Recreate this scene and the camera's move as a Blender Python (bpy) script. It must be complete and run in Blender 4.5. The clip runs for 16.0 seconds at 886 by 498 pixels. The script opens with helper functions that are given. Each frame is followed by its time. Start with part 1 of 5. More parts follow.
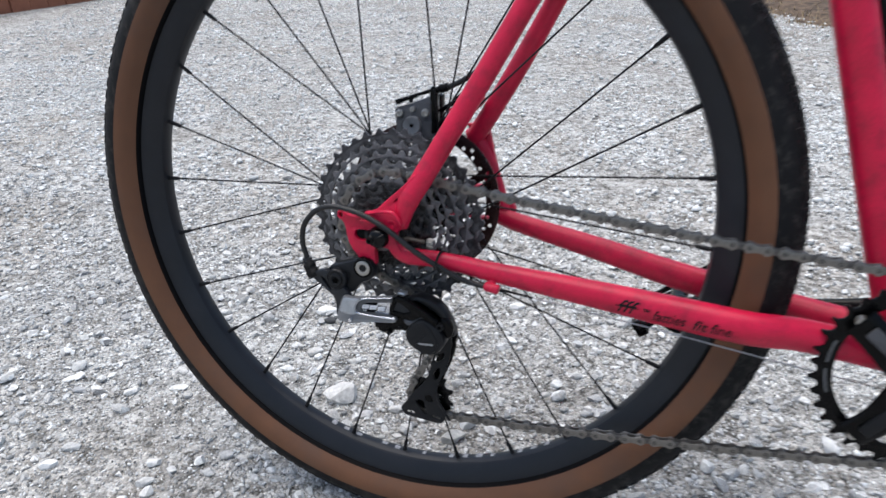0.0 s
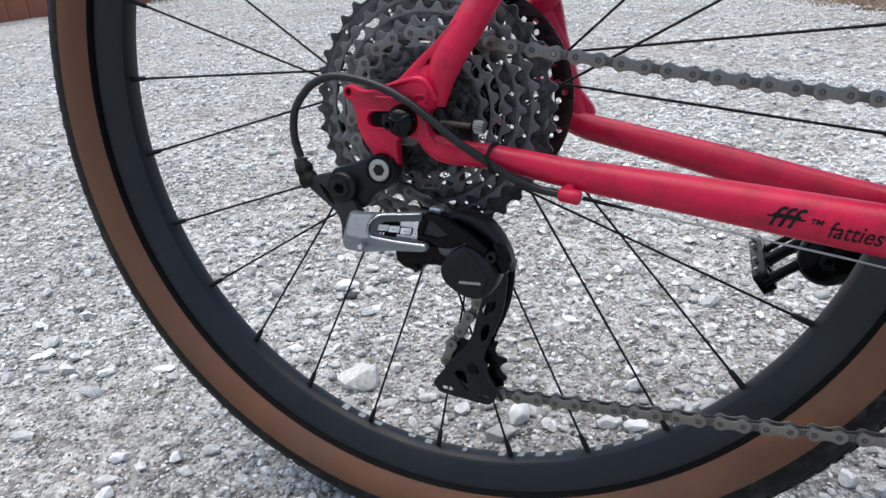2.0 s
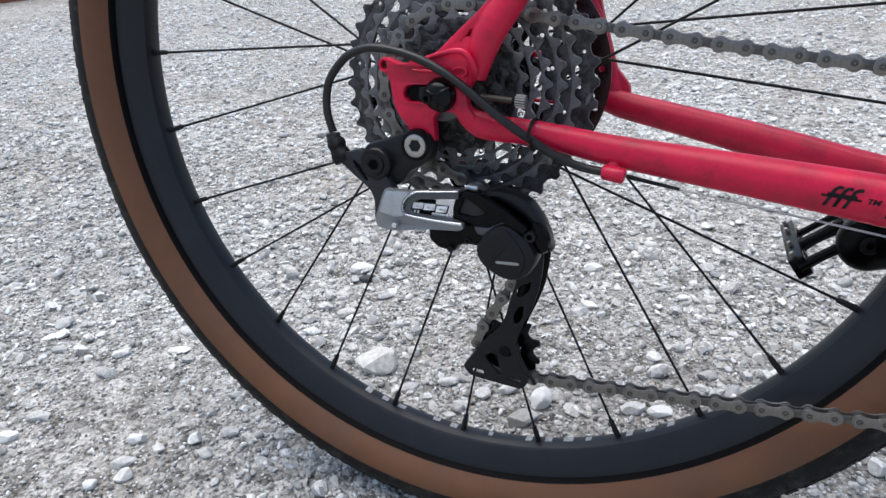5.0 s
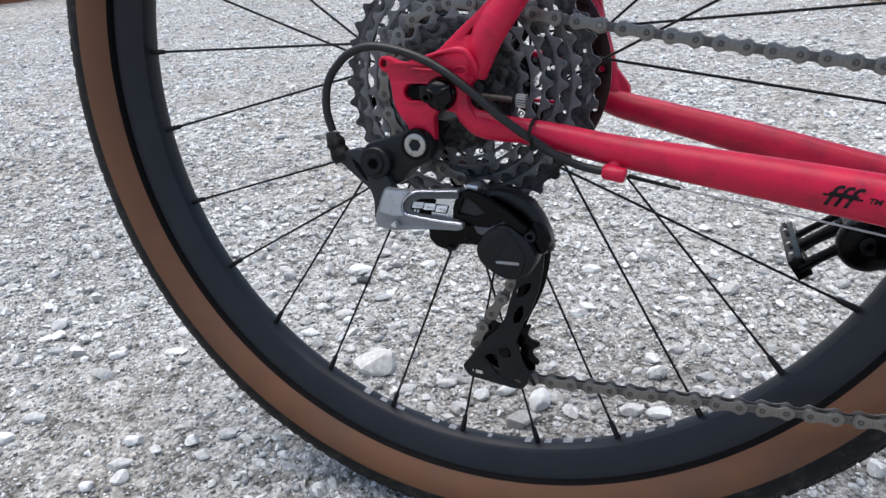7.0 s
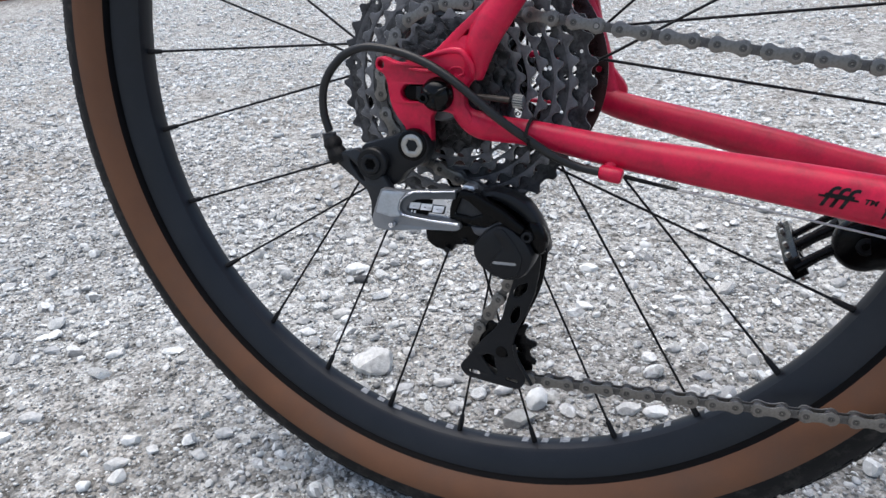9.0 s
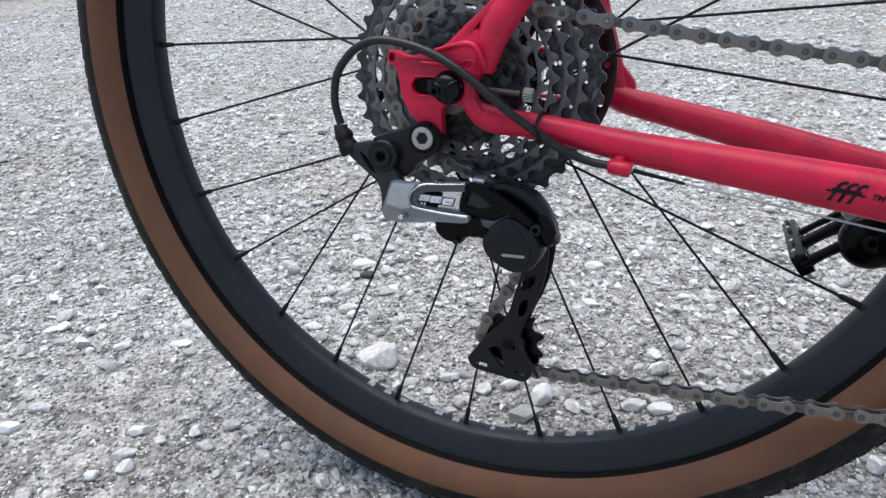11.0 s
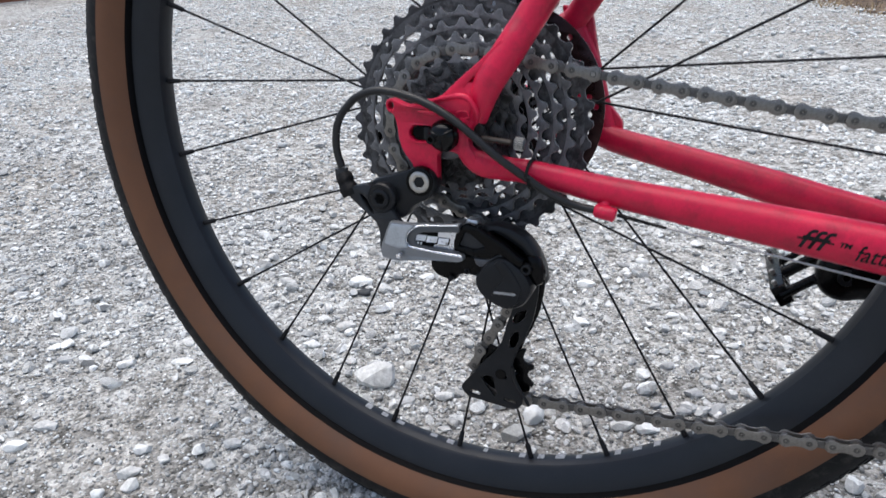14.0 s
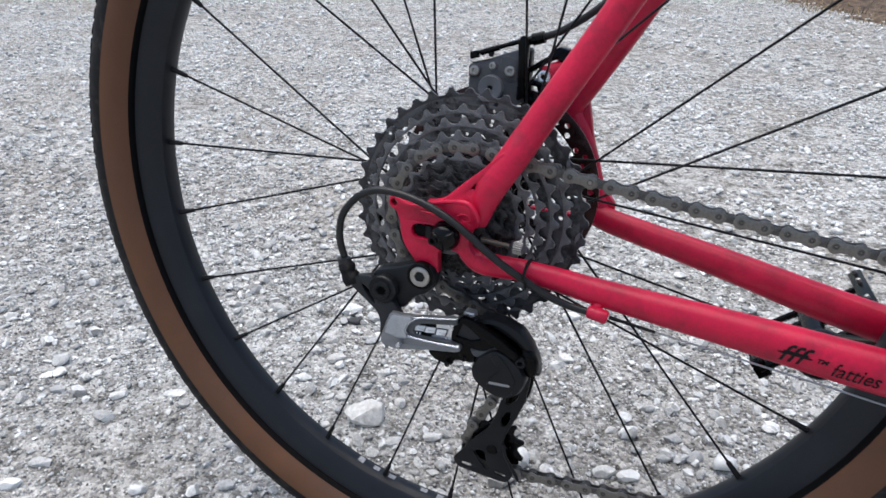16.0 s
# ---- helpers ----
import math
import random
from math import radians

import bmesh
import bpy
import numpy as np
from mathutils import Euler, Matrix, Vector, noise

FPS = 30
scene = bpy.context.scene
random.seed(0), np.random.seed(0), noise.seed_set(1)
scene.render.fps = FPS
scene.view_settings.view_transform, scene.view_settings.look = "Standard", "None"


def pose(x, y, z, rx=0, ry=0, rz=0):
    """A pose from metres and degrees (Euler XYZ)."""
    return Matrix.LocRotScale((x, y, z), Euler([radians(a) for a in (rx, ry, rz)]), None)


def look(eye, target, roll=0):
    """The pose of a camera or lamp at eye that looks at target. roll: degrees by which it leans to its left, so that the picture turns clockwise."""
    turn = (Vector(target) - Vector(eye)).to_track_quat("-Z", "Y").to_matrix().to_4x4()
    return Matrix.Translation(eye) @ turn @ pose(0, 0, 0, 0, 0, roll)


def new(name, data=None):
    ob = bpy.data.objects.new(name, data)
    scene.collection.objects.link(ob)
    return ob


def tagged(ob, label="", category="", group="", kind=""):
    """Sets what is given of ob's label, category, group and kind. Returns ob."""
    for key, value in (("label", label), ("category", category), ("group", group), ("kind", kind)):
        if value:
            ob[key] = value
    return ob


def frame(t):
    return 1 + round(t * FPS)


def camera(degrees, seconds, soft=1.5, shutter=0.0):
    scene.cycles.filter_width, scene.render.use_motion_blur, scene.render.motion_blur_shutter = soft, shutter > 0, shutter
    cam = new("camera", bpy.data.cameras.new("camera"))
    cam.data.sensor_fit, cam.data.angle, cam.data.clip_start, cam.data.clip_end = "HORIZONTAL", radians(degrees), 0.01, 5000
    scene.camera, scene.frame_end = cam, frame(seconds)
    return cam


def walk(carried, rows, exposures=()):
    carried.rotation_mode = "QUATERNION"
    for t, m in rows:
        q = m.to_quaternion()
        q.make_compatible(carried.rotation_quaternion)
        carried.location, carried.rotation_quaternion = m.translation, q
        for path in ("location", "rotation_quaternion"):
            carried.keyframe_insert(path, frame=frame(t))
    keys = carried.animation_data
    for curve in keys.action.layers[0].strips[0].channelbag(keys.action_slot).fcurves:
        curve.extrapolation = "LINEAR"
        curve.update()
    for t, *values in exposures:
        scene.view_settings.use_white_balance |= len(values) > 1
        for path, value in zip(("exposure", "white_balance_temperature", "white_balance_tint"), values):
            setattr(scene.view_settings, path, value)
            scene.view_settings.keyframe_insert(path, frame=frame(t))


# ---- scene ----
PATH = [
    (0, (0.2248, -0.5645, 0.5825), (-0.0664, 0.2886, 0.1495), -1.71),
    (0.5, (0.1681, -0.5033, 0.5125), (-0.1246, 0.3566, 0.0944), -1.97),
    (1, (0.1594, -0.4509, 0.4744), (-0.1583, 0.4043, 0.0650), -2.75),
    (1.5, (0.1675, -0.4286, 0.4407), (-0.1586, 0.4223, 0.0288), -2.67),
    (2, (0.1678, -0.4353, 0.4361), (-0.1739, 0.4096, 0.0246), -2.62),
    (2.5, (0.1619, -0.4308, 0.4417), (-0.1842, 0.4124, 0.0302), -2.33),
    (3, (0.1578, -0.4295, 0.4327), (-0.1882, 0.4098, 0.0134), -2.20),
    (3.5, (0.1501, -0.4349, 0.4284), (-0.1952, 0.4019, 0.0034), -2.20),
    (4, (0.1470, -0.4361, 0.4280), (-0.1969, 0.3985, -0.0023), -2.24),
    (6.5, (0.1443, -0.4327, 0.4274), (-0.1937, 0.4070, 0.0024), -1.98),
    (7, (0.1433, -0.4348, 0.4257), (-0.1940, 0.4052, 0.0005), -1.95),
    (7.5, (0.1427, -0.4362, 0.4267), (-0.1940, 0.4038, 0.0013), -1.96),
    (8, (0.1434, -0.4354, 0.4288), (-0.1916, 0.4047, 0.0022), -1.95),
    (8.5, (0.1425, -0.4370, 0.4289), (-0.1917, 0.4028, 0.0012), -1.96),
    (9, (0.1435, -0.4343, 0.4271), (-0.1900, 0.4058, -0.0009), -1.87),
    (11.5, (0.1423, -0.4413, 0.4247), (-0.1968, 0.3966, -0.0031), -1.43),
    (12, (0.1424, -0.4415, 0.4269), (-0.1977, 0.3964, -0.0000), -1.48),
    (12.5, (0.1424, -0.4425, 0.4277), (-0.1985, 0.3957, 0.0021), -1.52),
    (13, (0.1438, -0.4421, 0.4303), (-0.1969, 0.3972, 0.0065), -1.53),
    (13.5, (0.1445, -0.4423, 0.4329), (-0.1936, 0.3984, 0.0101), -1.43),
    (14, (0.1471, -0.4504, 0.4536), (-0.1859, 0.3915, 0.0289), -1.14),
    (14.5, (0.1473, -0.4557, 0.4856), (-0.1777, 0.3875, 0.0574), -0.69),
    (15, (0.1423, -0.4503, 0.5064), (-0.1751, 0.3912, 0.0694), -0.15),
    (15.5, (0.1237, -0.4380, 0.5286), (-0.1917, 0.4025, 0.0882), 0.34),
    (16, (0.1318, -0.4389, 0.5239), (-0.1733, 0.4004, 0.0738), 0.95),
]
cam = camera(65.05, 16.0, 1.5, 0.5)
walk(cam, [(t, look(e, g, r)) for t, e, g, r in PATH], [(0, 1.14), (14, 1.14), (16, 1.06)])

# ---- world and light: a bright overcast sky ----
world = bpy.data.worlds.new("overcast_sky")
scene.world = world
world.use_nodes = True
wn, wl = world.node_tree.nodes, world.node_tree.links
sky = wn.new("ShaderNodeTexSky")
sky.sky_type = "NISHITA"
sky.sun_disc = False
sky.sun_elevation, sky.sun_rotation = radians(75), radians(275)
sky.air_density, sky.dust_density, sky.ozone_density = 1.0, 3.0, 1.0
wl.new(sky.outputs[0], wn["Background"].inputs[0])
wn["Background"].inputs[1].default_value = 0.09
sun = new("sun", bpy.data.lights.new("sun", "SUN"))
sun.data.energy, sun.data.angle, sun.data.color = 1.5, radians(70), (1.0, 0.985, 0.965)
sun.matrix_world = look((-0.5, 0.05, 3.1), (0, 0, 0))


# ---- materials ----
def nodes_of(name):
    m = bpy.data.materials.new(name)
    m.use_nodes = True
    return m, m.node_tree.nodes, m.node_tree.links, m.node_tree.nodes["Principled BSDF"]


def surface(name, base, rough, metal=0.0, spread=0.25, scale=60.0, bump=0.1, fine=900.0, coat=0.0, dirt=None, dirt_amount=0.0, dirt_scale=25.0, spec=0.5, dirt_from=0.5):
    """A worn surface: two scales of colour variation, roughness breakup, fine relief and optional dust with its own shape."""
    m, n, l, b = nodes_of(name)
    pos = n.new("ShaderNodeTexCoord")
    big = n.new("ShaderNodeTexNoise")
    big.inputs["Scale"].default_value, big.inputs["Detail"].default_value = scale, 6
    small = n.new("ShaderNodeTexNoise")
    small.inputs["Scale"].default_value, small.inputs["Detail"].default_value = fine, 3
    for t in (big, small):
        l.new(pos.outputs["Object"], t.inputs["Vector"])
    mixv = n.new("ShaderNodeMath")
    mixv.operation = "ADD"
    l.new(big.outputs[0], mixv.inputs[0])
    half = n.new("ShaderNodeMath")
    half.operation = "MULTIPLY"
    half.inputs[1].default_value = 0.5
    l.new(small.outputs[0], half.inputs[0])
    l.new(half.outputs[0], mixv.inputs[1])
    ramp = n.new("ShaderNodeMapRange")
    ramp.inputs["From Min"].default_value, ramp.inputs["From Max"].default_value = 0.4, 1.1
    l.new(mixv.outputs[0], ramp.inputs["Value"])
    col = n.new("ShaderNodeMix")
    col.data_type = "RGBA"
    lo = [c * (1 - spread) for c in base]
    hi = [min(1.0, c * (1 + spread)) for c in base]
    col.inputs[6].default_value, col.inputs[7].default_value = (*lo, 1), (*hi, 1)
    l.new(ramp.outputs[0], col.inputs[0])
    out = col.outputs[2]
    if dirt:
        dn = n.new("ShaderNodeTexNoise")
        dn.inputs["Scale"].default_value, dn.inputs["Detail"].default_value, dn.inputs["Roughness"].default_value = dirt_scale, 8, 0.7
        l.new(pos.outputs["Object"], dn.inputs["Vector"])
        dm = n.new("ShaderNodeMapRange")
        dm.inputs["From Min"].default_value, dm.inputs["From Max"].default_value, dm.inputs["To Max"].default_value = dirt_from, dirt_from + 0.25 if dirt_from >= 0.5 else dirt_from + 0.14, dirt_amount
        l.new(dn.outputs[0], dm.inputs["Value"])
        dc = n.new("ShaderNodeMix")
        dc.data_type = "RGBA"
        dc.inputs[7].default_value = (*dirt, 1)
        l.new(dm.outputs[0], dc.inputs[0])
        l.new(out, dc.inputs[6])
        out = dc.outputs[2]
    l.new(out, b.inputs["Base Color"])
    rr = n.new("ShaderNodeMapRange")
    rr.inputs["To Min"].default_value, rr.inputs["To Max"].default_value = max(0.03, rough - 0.12), min(1.0, rough + 0.12)
    l.new(big.outputs[0], rr.inputs["Value"])
    l.new(rr.outputs[0], b.inputs["Roughness"])
    b.inputs["Metallic"].default_value = metal
    b.inputs["Specular IOR Level"].default_value = spec
    b.inputs["Coat Weight"].default_value = coat
    b.inputs["Coat Roughness"].default_value = 0.25
    if bump:
        bp = n.new("ShaderNodeBump")
        bp.inputs["Strength"].default_value, bp.inputs["Distance"].default_value = bump, 0.0006
        l.new(mixv.outputs[0], bp.inputs["Height"])
        l.new(bp.outputs[0], b.inputs["Normal"])
    return m


RED = surface("red_paint", (0.50, 0.0055, 0.041), 0.42, 0, 0.26, 45, 0.12, 500, 0.14, (0.12, 0.006, 0.018), 0.68, 55, 0.3)
RUBBER = surface("black_rubber", (0.0055, 0.0055, 0.006), 0.65, 0, 0.3, 60, 0.25, 1400, 0, (0.095, 0.087, 0.076), 0.42, 95, 0.18)
TAN = surface("tan_sidewall", (0.114, 0.051, 0.0255), 0.62, 0, 0.18, 35, 0.2, 1500, 0, (0.075, 0.047, 0.035), 0.55, 14, 0.3)
RIM = surface("black_anodised_rim", (0.0068, 0.0086, 0.0124), 0.40, 0, 0.25, 30, 0.05, 900, 0, (0.022, 0.025, 0.031), 0.3, 22, 0.34)
BEAD = surface("clean_black_rubber", (0.0030, 0.0030, 0.0034), 0.7, 0, 0.3, 60, 0.2, 1400, spec=0.08)
SPOKE = surface("black_spoke", (0.006, 0.006, 0.007), 0.45, 0.0, 0.2, 60, 0.0, spec=0.2)
# cog webs: grease plus the shade between the cogs, both in the colour
GREASE_SHADE = surface("grease_and_gap_shade", (0.056, 0.056, 0.059), 0.42, 0.0, 0.6, 130, 0.5, 900, 0, (0.004, 0.004, 0.004), 0.85, 140, 0.25, 0.47)
COG = surface("dark_greasy_steel", (0.128, 0.128, 0.134), 0.45, 0.3, 0.4, 150, 0.25, 900, 0, (0.006, 0.006, 0.006), 0.7, 170, 0.25, 0.5)
BLACKCOG = surface("black_anodised_cog", (0.042, 0.0425, 0.046), 0.45, 0.1, 0.4, 90, 0.3, 800, 0, (0.004, 0.004, 0.004), 0.8, 70, 0.25, 0.46)
# small cogs darker: grease, and shade from the frame put into the colour
COG2 = surface("grease_and_shade_dark_steel", (0.055, 0.055, 0.057), 0.38, 0.4, 0.5, 150, 0.35, 900, 0, (0.003, 0.003, 0.003), 0.95, 170, 0.25, 0.44)
# tooth edges: wear, plus their highlights put into a brighter base colour
EDGE = surface("worn_highlight_tooth_edge", (0.33, 0.325, 0.315), 0.34, 0.8, 0.6, 150, 0.1, 800, 0, (0.008, 0.008, 0.008), 1.0, 55, 0.3)
# inner plates darker: grime, and shade under the outer plates put into the colour
CHAIN_IN = surface("grimy_shaded_chain_steel", (0.115, 0.111, 0.107), 0.45, 0.8, 0.3, 160, 0.2, 900, 0, (0.02, 0.018, 0.016), 0.8, 160)
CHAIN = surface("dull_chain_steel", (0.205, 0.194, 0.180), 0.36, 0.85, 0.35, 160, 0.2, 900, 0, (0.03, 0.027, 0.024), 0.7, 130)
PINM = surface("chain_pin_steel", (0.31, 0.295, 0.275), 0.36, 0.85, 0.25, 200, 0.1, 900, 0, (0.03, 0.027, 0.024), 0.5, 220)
# pin ends darker than the plates, so they read as dark dots
PINDARK = surface("dark_pin_steel", (0.05, 0.047, 0.043), 0.4, 0.6, 0.3, 200, 0.1, 900, spec=0.3)
DARK = surface("black_satin_alloy", (0.0016, 0.0016, 0.0019), 0.25, 0.0, 0.25, 60, 0.06, 1200, 0, (0.012, 0.0117, 0.0112), 0.25, 45, 0.14)
GREY = surface("dark_grey_alloy", (0.0075, 0.0084, 0.0102), 0.36, 0.1, 0.2, 60, 0.06, 1200, 0, (0.040, 0.038, 0.035), 0.2, 55, 0.24)
CALIPER = surface("grey_cast_alloy", (0.018, 0.0198, 0.0232), 0.40, 0.2, 0.2, 60, 0.08, 1200, 0, (0.08, 0.076, 0.072), 0.3, 60, 0.36)
CAST = surface("dusty_cast_alloy", (0.068, 0.070, 0.077), 0.42, 0.2, 0.2, 60, 0.08, 1200, 0, (0.16, 0.155, 0.15), 0.3, 60, 0.4)
STEEL = surface("shaded_grey_alloy", (0.10, 0.105, 0.112), 0.4, 0.5, 0.15, 60, 0.05, 1200, 0, (0.05, 0.048, 0.045), 0.35, 60)
MID = surface("titanium_grey_alloy", (0.23, 0.24, 0.255), 0.36, 0.6, 0.12, 60, 0.05, 1200, 0, (0.10, 0.095, 0.09), 0.35, 60)
SILVER = surface("bright_silver_alloy", (0.74, 0.75, 0.78), 0.26, 0.9, 0.1, 60, 0.03, 900, 0, (0.30, 0.29, 0.27), 0.2, 90)
SATIN = surface("satin_blue_silver", (0.42, 0.455, 0.50), 0.33, 0.85, 0.3, 30, 0.05, 900, 0, (0.16, 0.165, 0.175), 0.5, 40)
BOLT = surface("steel_bolt", (0.42, 0.405, 0.38), 0.34, 0.9, 0.2, 120, 0.05, 900, 0, (0.10, 0.088, 0.075), 0.45, 120)
RUST = surface("tarnished_screw_steel", (0.06, 0.05, 0.042), 0.5, 0.6, 0.3, 200, 0.1, 900)
GLOSS = surface("glossy_black_alloy", (0.0020, 0.0020, 0.0024), 0.2, 0.0, 0.25, 60, 0.05, 1200, 0, (0.015, 0.015, 0.014), 0.2, 90, 0.22)
# near-black: the dark inside sockets, slot and hole painted in; also the badge
HOLE = surface("black_recess", (0.003, 0.003, 0.003), 0.7, 0, 0.2, 60, 0.0, spec=0.1)
HOUSING = surface("black_cable_housing", (0.009, 0.009, 0.0095), 0.42, 0, 0.2, 80, 0.05, 900, 0, (0.05, 0.047, 0.043), 0.25, 70, 0.4)
WHITE = surface("white_print", (0.85, 0.85, 0.85), 0.45, 0, 0.05, 60, 0.0)
INK = surface("black_decal_ink", (0.006, 0.004, 0.005), 0.5, 0, 0.1, 60, 0.0, spec=0.2)
PALE = surface("pale_print", (0.22, 0.225, 0.23), 0.45, 0, 0.05, 60, 0.0)
WORN = surface("worn_pale_print", (0.30, 0.305, 0.31), 0.5, 0, 0.4, 300, 0.0, dirt=(0.02, 0.02, 0.022), dirt_amount=0.9, dirt_scale=420)
# dark red-brown: the red stays' reflection is put into the disc's base colour
ROTOR = surface("disc_steel_red_reflection", (0.034, 0.016, 0.016), 0.3, 0.7, 0.3, 90, 0.1, 900, 0, (0.014, 0.011, 0.009), 0.5, 80)


def stone_material(name, shades, bump=0.5, mottle=(0.55, 1.3)):
    """Broken limestone: each stone takes its own shade, with mottling and dusty grain."""
    m, n, l, b = nodes_of(name)
    geo = n.new("ShaderNodeNewGeometry")
    info = n.new("ShaderNodeObjectInfo")
    add = n.new("ShaderNodeMath")
    add.operation = "ADD"
    l.new(geo.outputs["Random Per Island"], add.inputs[0])
    l.new(info.outputs["Random"], add.inputs[1])
    wrap = n.new("ShaderNodeMath")
    wrap.operation = "FRACT"
    l.new(add.outputs[0], wrap.inputs[0])
    ramp = n.new("ShaderNodeValToRGB")
    ramp.color_ramp.interpolation = "LINEAR"
    el = ramp.color_ramp.elements
    while len(el) < len(shades):
        el.new(0.5)
    for e, (p, c) in zip(el, shades):
        e.position, e.color = p, (c[0] * 0.98, c[1], c[2], 1)
    l.new(wrap.outputs[0], ramp.inputs[0])
    pos = n.new("ShaderNodeTexCoord")
    mot = n.new("ShaderNodeTexNoise")
    mot.inputs["Scale"].default_value, mot.inputs["Detail"].default_value, mot.inputs["Roughness"].default_value = 160, 8, 0.7
    l.new(pos.outputs["Object"], mot.inputs["Vector"])
    big = n.new("ShaderNodeTexNoise")
    big.inputs["Scale"].default_value, big.inputs["Detail"].default_value = 3.5, 5
    l.new(pos.outputs["Object"], big.inputs["Vector"])
    mr = n.new("ShaderNodeMapRange")
    mr.inputs["From Min"].default_value, mr.inputs["From Max"].default_value = 0.25, 0.75
    mr.inputs["To Min"].default_value, mr.inputs["To Max"].default_value = mottle
    l.new(mot.outputs[0], mr.inputs["Value"])
    br = n.new("ShaderNodeMapRange")
    br.inputs["From Min"].default_value, br.inputs["From Max"].default_value = 0.3, 0.7
    br.inputs["To Min"].default_value, br.inputs["To Max"].default_value = 0.84, 1.12
    l.new(big.outputs[0], br.inputs["Value"])
    mul = n.new("ShaderNodeMath")
    mul.operation = "MULTIPLY"
    l.new(mr.outputs[0], mul.inputs[0])
    l.new(br.outputs[0], mul.inputs[1])
    mx = n.new("ShaderNodeMix")
    mx.data_type, mx.blend_type = "RGBA", "MULTIPLY"
    mx.inputs[0].default_value = 1.0
    l.new(ramp.outputs[0], mx.inputs[6])
    l.new(mul.outputs[0], mx.inputs[7])
    l.new(mx.outputs[2], b.inputs["Base Color"])
    b.inputs["Roughness"].default_value = 0.9
    b.inputs["Specular IOR Level"].default_value = 0.25
    bp = n.new("ShaderNodeBump")
    bp.inputs["Strength"].default_value, bp.inputs["Distance"].default_value = bump, 0.0012
    l.new(mot.outputs[0], bp.inputs["Height"])
    l.new(bp.outputs[0], b.inputs["Normal"])
    return m


STONES = stone_material("limestone_gravel", [(0.0, (0.23, 0.228, 0.226)), (0.08, (0.34, 0.341, 0.343)), (0.36, (0.42, 0.42, 0.416)), (0.50, (0.46, 0.443, 0.415)), (0.66, (0.55, 0.553, 0.55)), (1.0, (0.82, 0.82, 0.815))], 0.6)
# far gravel paler: the brighter light further out is put into its colour
FAR_PALE = stone_material("far_lit_limestone", [(0.0, (0.52, 0.522, 0.525)), (0.45, (0.64, 0.638, 0.63)), (1.0, (0.80, 0.802, 0.80))], 0.3, (0.76, 1.16))
CHALK = stone_material("white_limestone", [(0.0, (0.68, 0.675, 0.665)), (1.0, (0.80, 0.797, 0.785))], 0.7, (0.78, 1.12))
DARKSTONE = stone_material("dark_limestone", [(0.0, (0.055, 0.058, 0.062)), (1.0, (0.085, 0.086, 0.09))], 0.7)
GRIT = stone_material("limestone_grit", [(0.0, (0.10, 0.099, 0.097)), (0.14, (0.22, 0.219, 0.217)), (0.45, (0.44, 0.436, 0.426)), (0.75, (0.58, 0.58, 0.575)), (1.0, (0.86, 0.86, 0.855))], 0.4)
GREYSTONE = stone_material("grey_limestone", [(0.0, (0.36, 0.355, 0.345)), (1.0, (0.42, 0.415, 0.40))], 0.8)
PEBBLES = stone_material("pale_limestone", [(0.0, (0.44, 0.44, 0.445)), (0.5, (0.58, 0.570, 0.555)), (1.0, (0.80, 0.80, 0.79))], 0.8)


